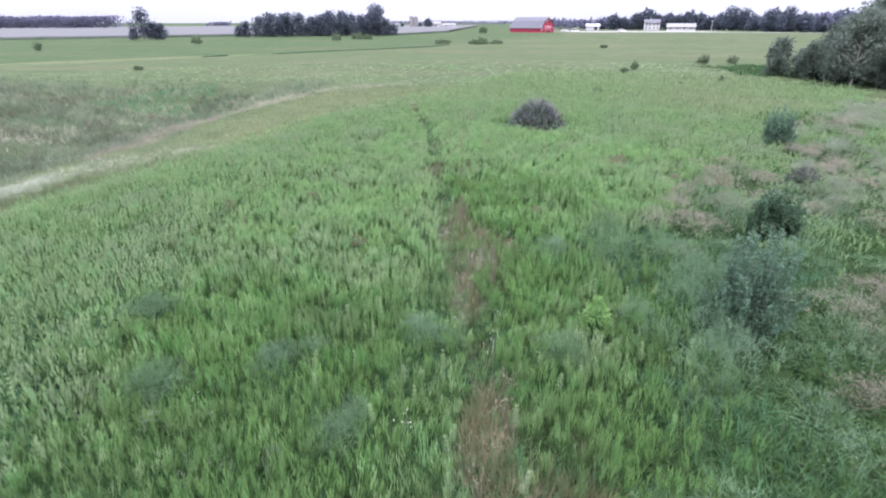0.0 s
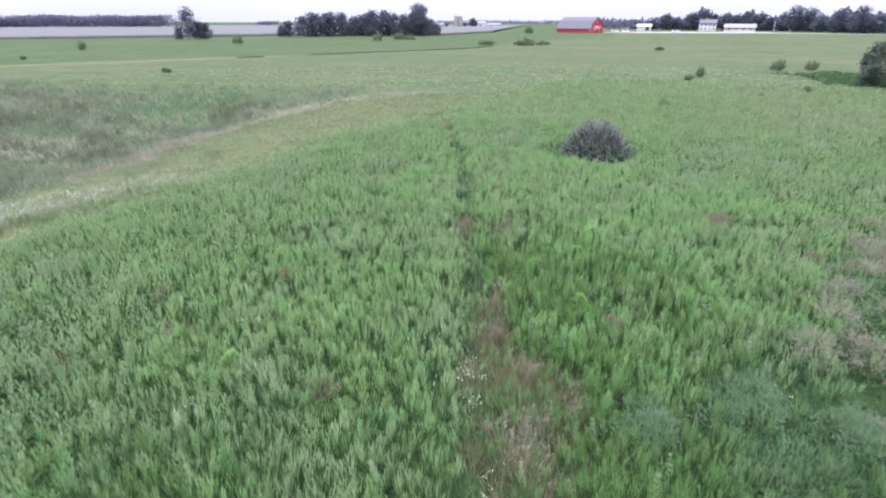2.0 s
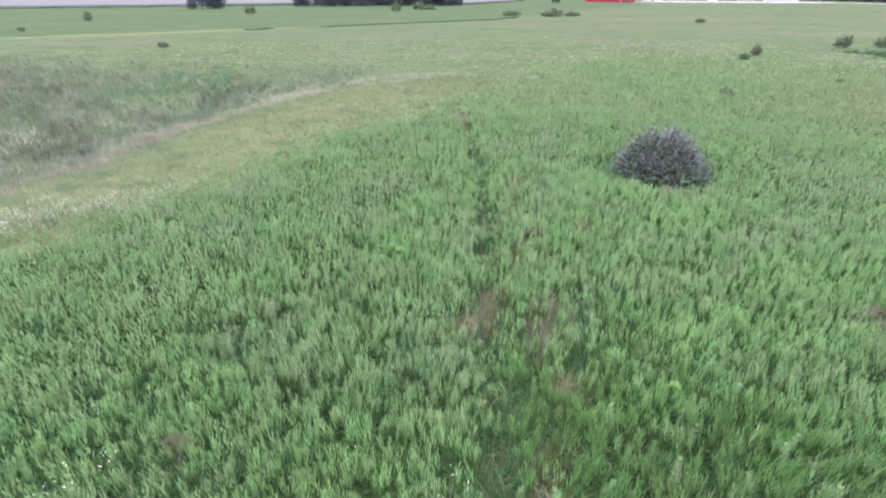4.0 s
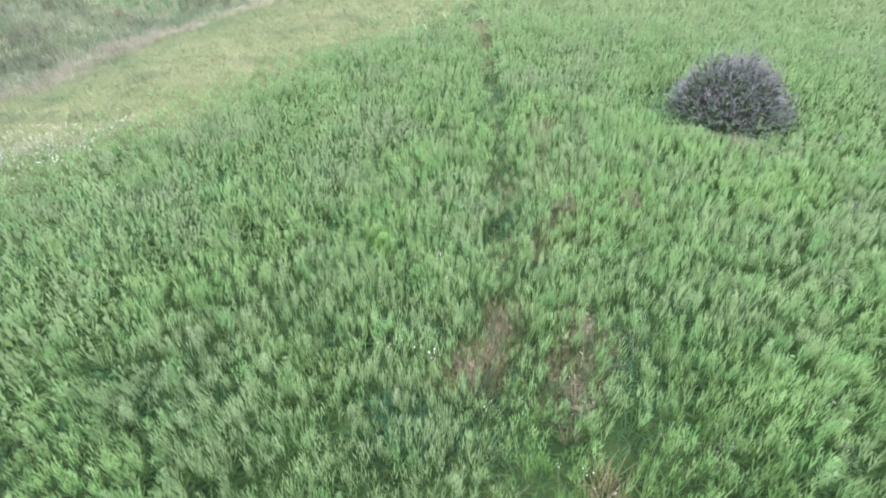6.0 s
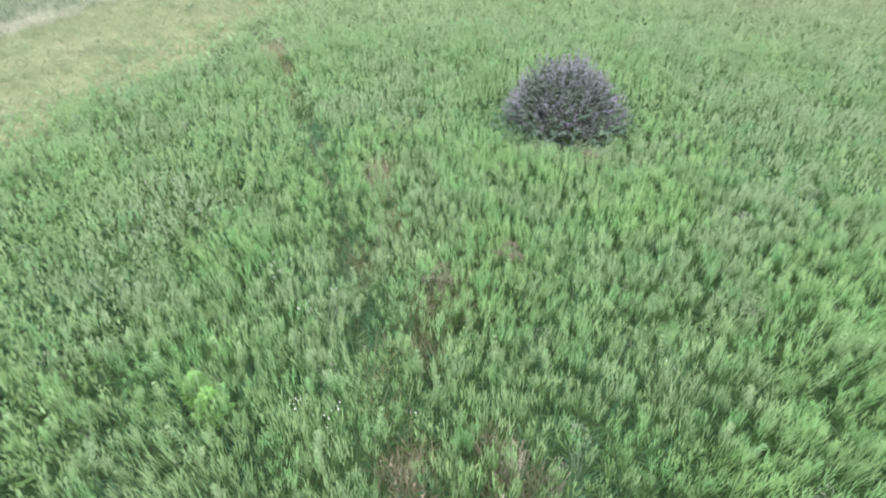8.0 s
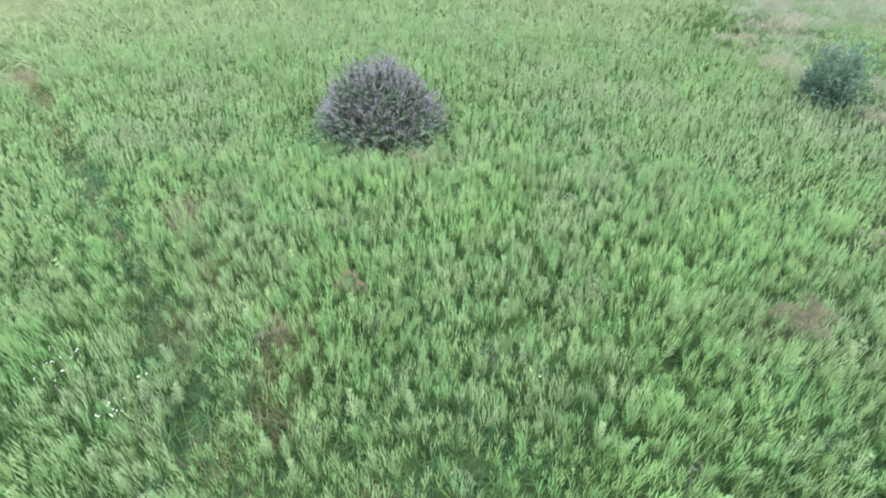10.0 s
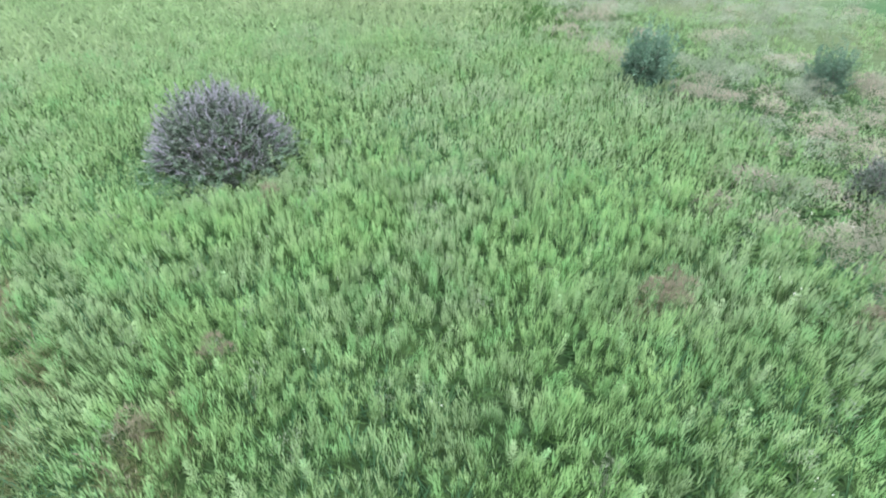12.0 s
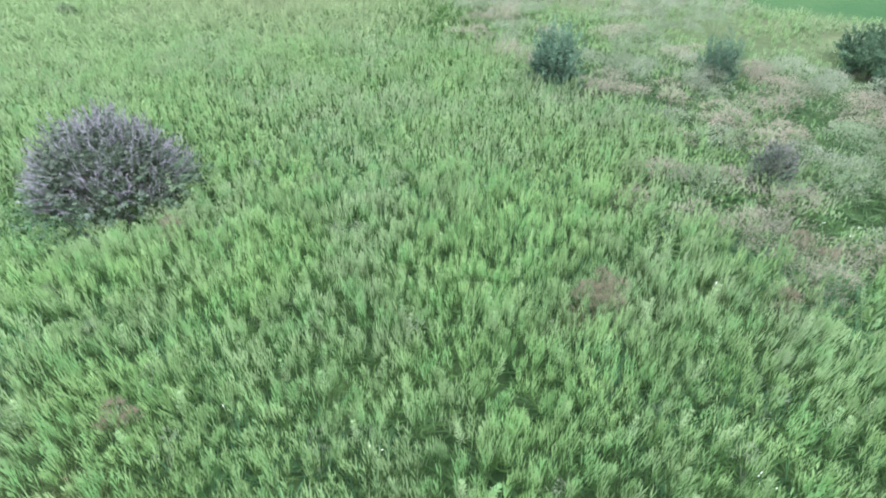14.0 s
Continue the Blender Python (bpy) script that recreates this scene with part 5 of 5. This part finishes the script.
def barn():
    ob = tagged(new("barn"), "red wooden barn with grey gambrel roof and white trim", "barn")
    L, W = 11.2, 6.6
    prof = [(-W, 0), (-W, 2.5), (-W * 0.52, 6.2), (0, 8.0), (W * 0.52, 6.2), (W, 2.5), (W, 0)]
    prism("wall", prof, -L, L, M_RED, ob)
    over = [(-W - 0.6, 2.2), (-W * 0.54, 6.35), (0, 8.2), (W * 0.54, 6.35), (W + 0.6, 2.2), (W + 0.45, 2.1), (W * 0.5, 6.05), (0, 7.85), (-W * 0.5, 6.05), (-W - 0.45, 2.1)]
    prism("roof", over, -L - 0.5, L + 0.5, M_ROOF, ob, "grey gambrel roof")
    d = boxes("door", [((L, -2.2, 0), (L + 0.12, 2.2, 2.9))], M_RED, ob)
    boxes("door_trim", [((L + 0.1, -2.4, 0), (L + 0.2, -2.1, 3.4)), ((L + 0.1, 2.1, 0), (L + 0.2, 2.4, 3.4)), ((L + 0.1, -2.1, 3.1), (L + 0.2, 2.1, 3.4)), ((L + 0.1, -0.15, 0), (L + 0.2, 0.15, 3.7))], M_WHITE, d, "white door trim")
    boxes("corner_board", [((L, -W - 0.02, 0), (L + 0.15, -W + 0.35, 3.3))], M_WHITE, ob, "white corner board")
    boxes("corner_board", [((L, W - 0.35, 0), (L + 0.15, W + 0.02, 3.3))], M_WHITE, ob, "white corner board")
    window_at(ob, L, 0, 5.0, 1.3, 1.5, "+x")
    window_at(ob, L, -4.4, 1.6, 1.1, 1.3, "+x")
    window_at(ob, L, 4.4, 1.6, 1.1, 1.3, "+x")
    return stand(ob, 25.5, 346, -40)


def gabled(name, L, W, eave, ridge, wall_m, roof_m, label, category, windows=(), door=None, at=(0, 0), turn=0, chimney=False, dz=-0.02):
    ob = tagged(new(name), label, category)
    prism("wall", [(-W, 0), (-W, eave), (0, ridge), (W, eave), (W, 0)], -L, L, wall_m, ob)
    k = (ridge - eave) / W
    prism("roof", [(-W - 0.5, eave - 0.5 * k), (0, ridge), (W + 0.5, eave - 0.5 * k), (W + 0.5, eave - 0.5 * k + 0.3), (0, ridge + 0.3), (-W - 0.5, eave - 0.5 * k + 0.3)], -L - 0.4, L + 0.4, roof_m, ob)
    for x, z, w, h in windows:
        window_at(ob, x, -W, z, w, h, "-y")
    if door:
        boxes("door", [((door - 0.6, -W - 0.08, 0), (door + 0.6, -W, 2.1))], M_PANE, ob)
    if chimney:
        boxes("chimney", [((-L * 0.3, -0.5, ridge - 0.8), (-L * 0.3 + 0.9, 0.5, ridge + 1.2))], M_SILO, ob)
    return stand(ob, *at, turn, dz)


barn()
house = gabled("house", 5.2, 4.0, 4.9, 6.9, M_WHITE, M_ROOF, "white two-storey farmhouse with grey roof", "house",
               [(x, z, 1.0, 1.4) for x in (-3.8, -1.4, 1.4, 3.8) for z in (0.8, 3.1)], 0.0, (116.5, 430), -12, True)
gabled("long_shed", 8.6, 4.4, 2.4, 4.3, M_WHITE, M_SILO, "long low farm shed with pale metal roof", "shed", [(x, 1.2, 1.6, 0.8) for x in (-6, -2, 2, 6)], None, (125.5, 393), -16)
gabled("machine_shed", 4.6, 4.0, 2.7, 4.0, M_WHITE, M_WHITE, "small white machine shed in the farmyard", "shed", [(2.2, 0.3, 2.6, 2.2)], None, (74.3, 427), -10)
gabled("far_shed", 7, 5, 2.6, 4, M_WHITE, M_SILO, "low white farm building far across the fields", "farm building", [(-3, 0.8, 2, 1.4)], None, (-46, 636), -5)
gabled("far_shed", 5, 4, 2.6, 4, M_WHITE, M_SILO, "white farm building far across the fields", "farm building", [(4, 1, 2, 2)], None, (-106, 628), 8)
gabled("far_shed", 6, 5, 4, 6, M_WHITE, M_SILO, "pale farm building far across the fields", "farm building", [(0, 1, 2, 2)], None, (-62, 640), 12)


def silo(x, y, r, h):
    ob = tagged(new("silo"), "weathered grey concrete silo far across the fields", "silo")
    part("wall", tube([(0, 0, -0.5), (0, 0, h * 0.5), (0, 0, h)], [r, r, r], 18), M_SILO, ob, smooth=True)
    part("dome", tube([(0, 0, h), (0, 0, h + r * 0.35), (0, 0, h + r * 0.5)], [r * 1.02, r * 0.7, 0.05], 18), M_ROOF, ob, smooth=True)
    part("chute", tube([(r + 0.3, 0, 0), (r + 0.3, 0, h)], [0.5, 0.5], 8), M_SILO, ob)
    return stand(ob, x, y, 0)


silo(-87.2, 628, 1.9, 10.8)
silo(-82.8, 630, 1.9, 10.4)
again(farm_trees[0], -69, 634, 20, 0.85, group="trees of the far farmstead")
again(farm_trees[0], -98, 632, 90, 0.4, group="trees of the far farmstead")
again(farm_trees[1], -78, 634, 140, 0.35, group="trees of the far farmstead")


def utility_post(x, y):
    ob = tagged(new("utility_post"), "pale wooden post at the edge of the farmyard", "post")
    part("pole", tube([(0, 0, -0.3), (0, 0, 3), (0, 0, 5.6)], [0.28, 0.24, 0.2], 8), M_SILO, ob, smooth=True)
    boxes("cap", [((-0.3, -0.3, 5.55), (0.3, 0.3, 5.75))], M_WHITE, ob)
    return stand(ob, x, y, 0)


utility_post(131.5, 356)


def parked_car(x, y, turn, tall):
    """A car or van seen from far off: body, cabin with dark glass, four wheels."""
    ob = tagged(new("car"), "white car parked on the gravel farmyard", "car", "cars in the farmyard")
    boxes("body", [((-2.2, -0.9, 0.35), (2.2, 0.9, 0.95))], M_WHITE, ob)
    cabin = prism("cabin", [(-0.85, 0.95), (-0.72, tall), (0.72, tall), (0.85, 0.95)], -1.9, 0.9, M_WHITE, ob)
    boxes("window", [((-1.7, -0.86, 1.05), (0.75, -0.78, tall - 0.15))], M_PANE, cabin, "dark side window")
    for wx in (-1.4, 1.4):
        for wy in (-0.92, 0.72):
            part("wheel", tube([(wx, wy, 0.33), (wx, wy + 0.2, 0.33)], [0.33, 0.33], 12), M_PANE, ob)
    ob.matrix_world = pose(x, y, 1.09, 0, 0, turn)
    return ob


parked_car(45.5, 350, 8, 1.5)
parked_car(51.5, 351, -12, 1.9)
parked_car(78.5, 350, 4, 1.6)
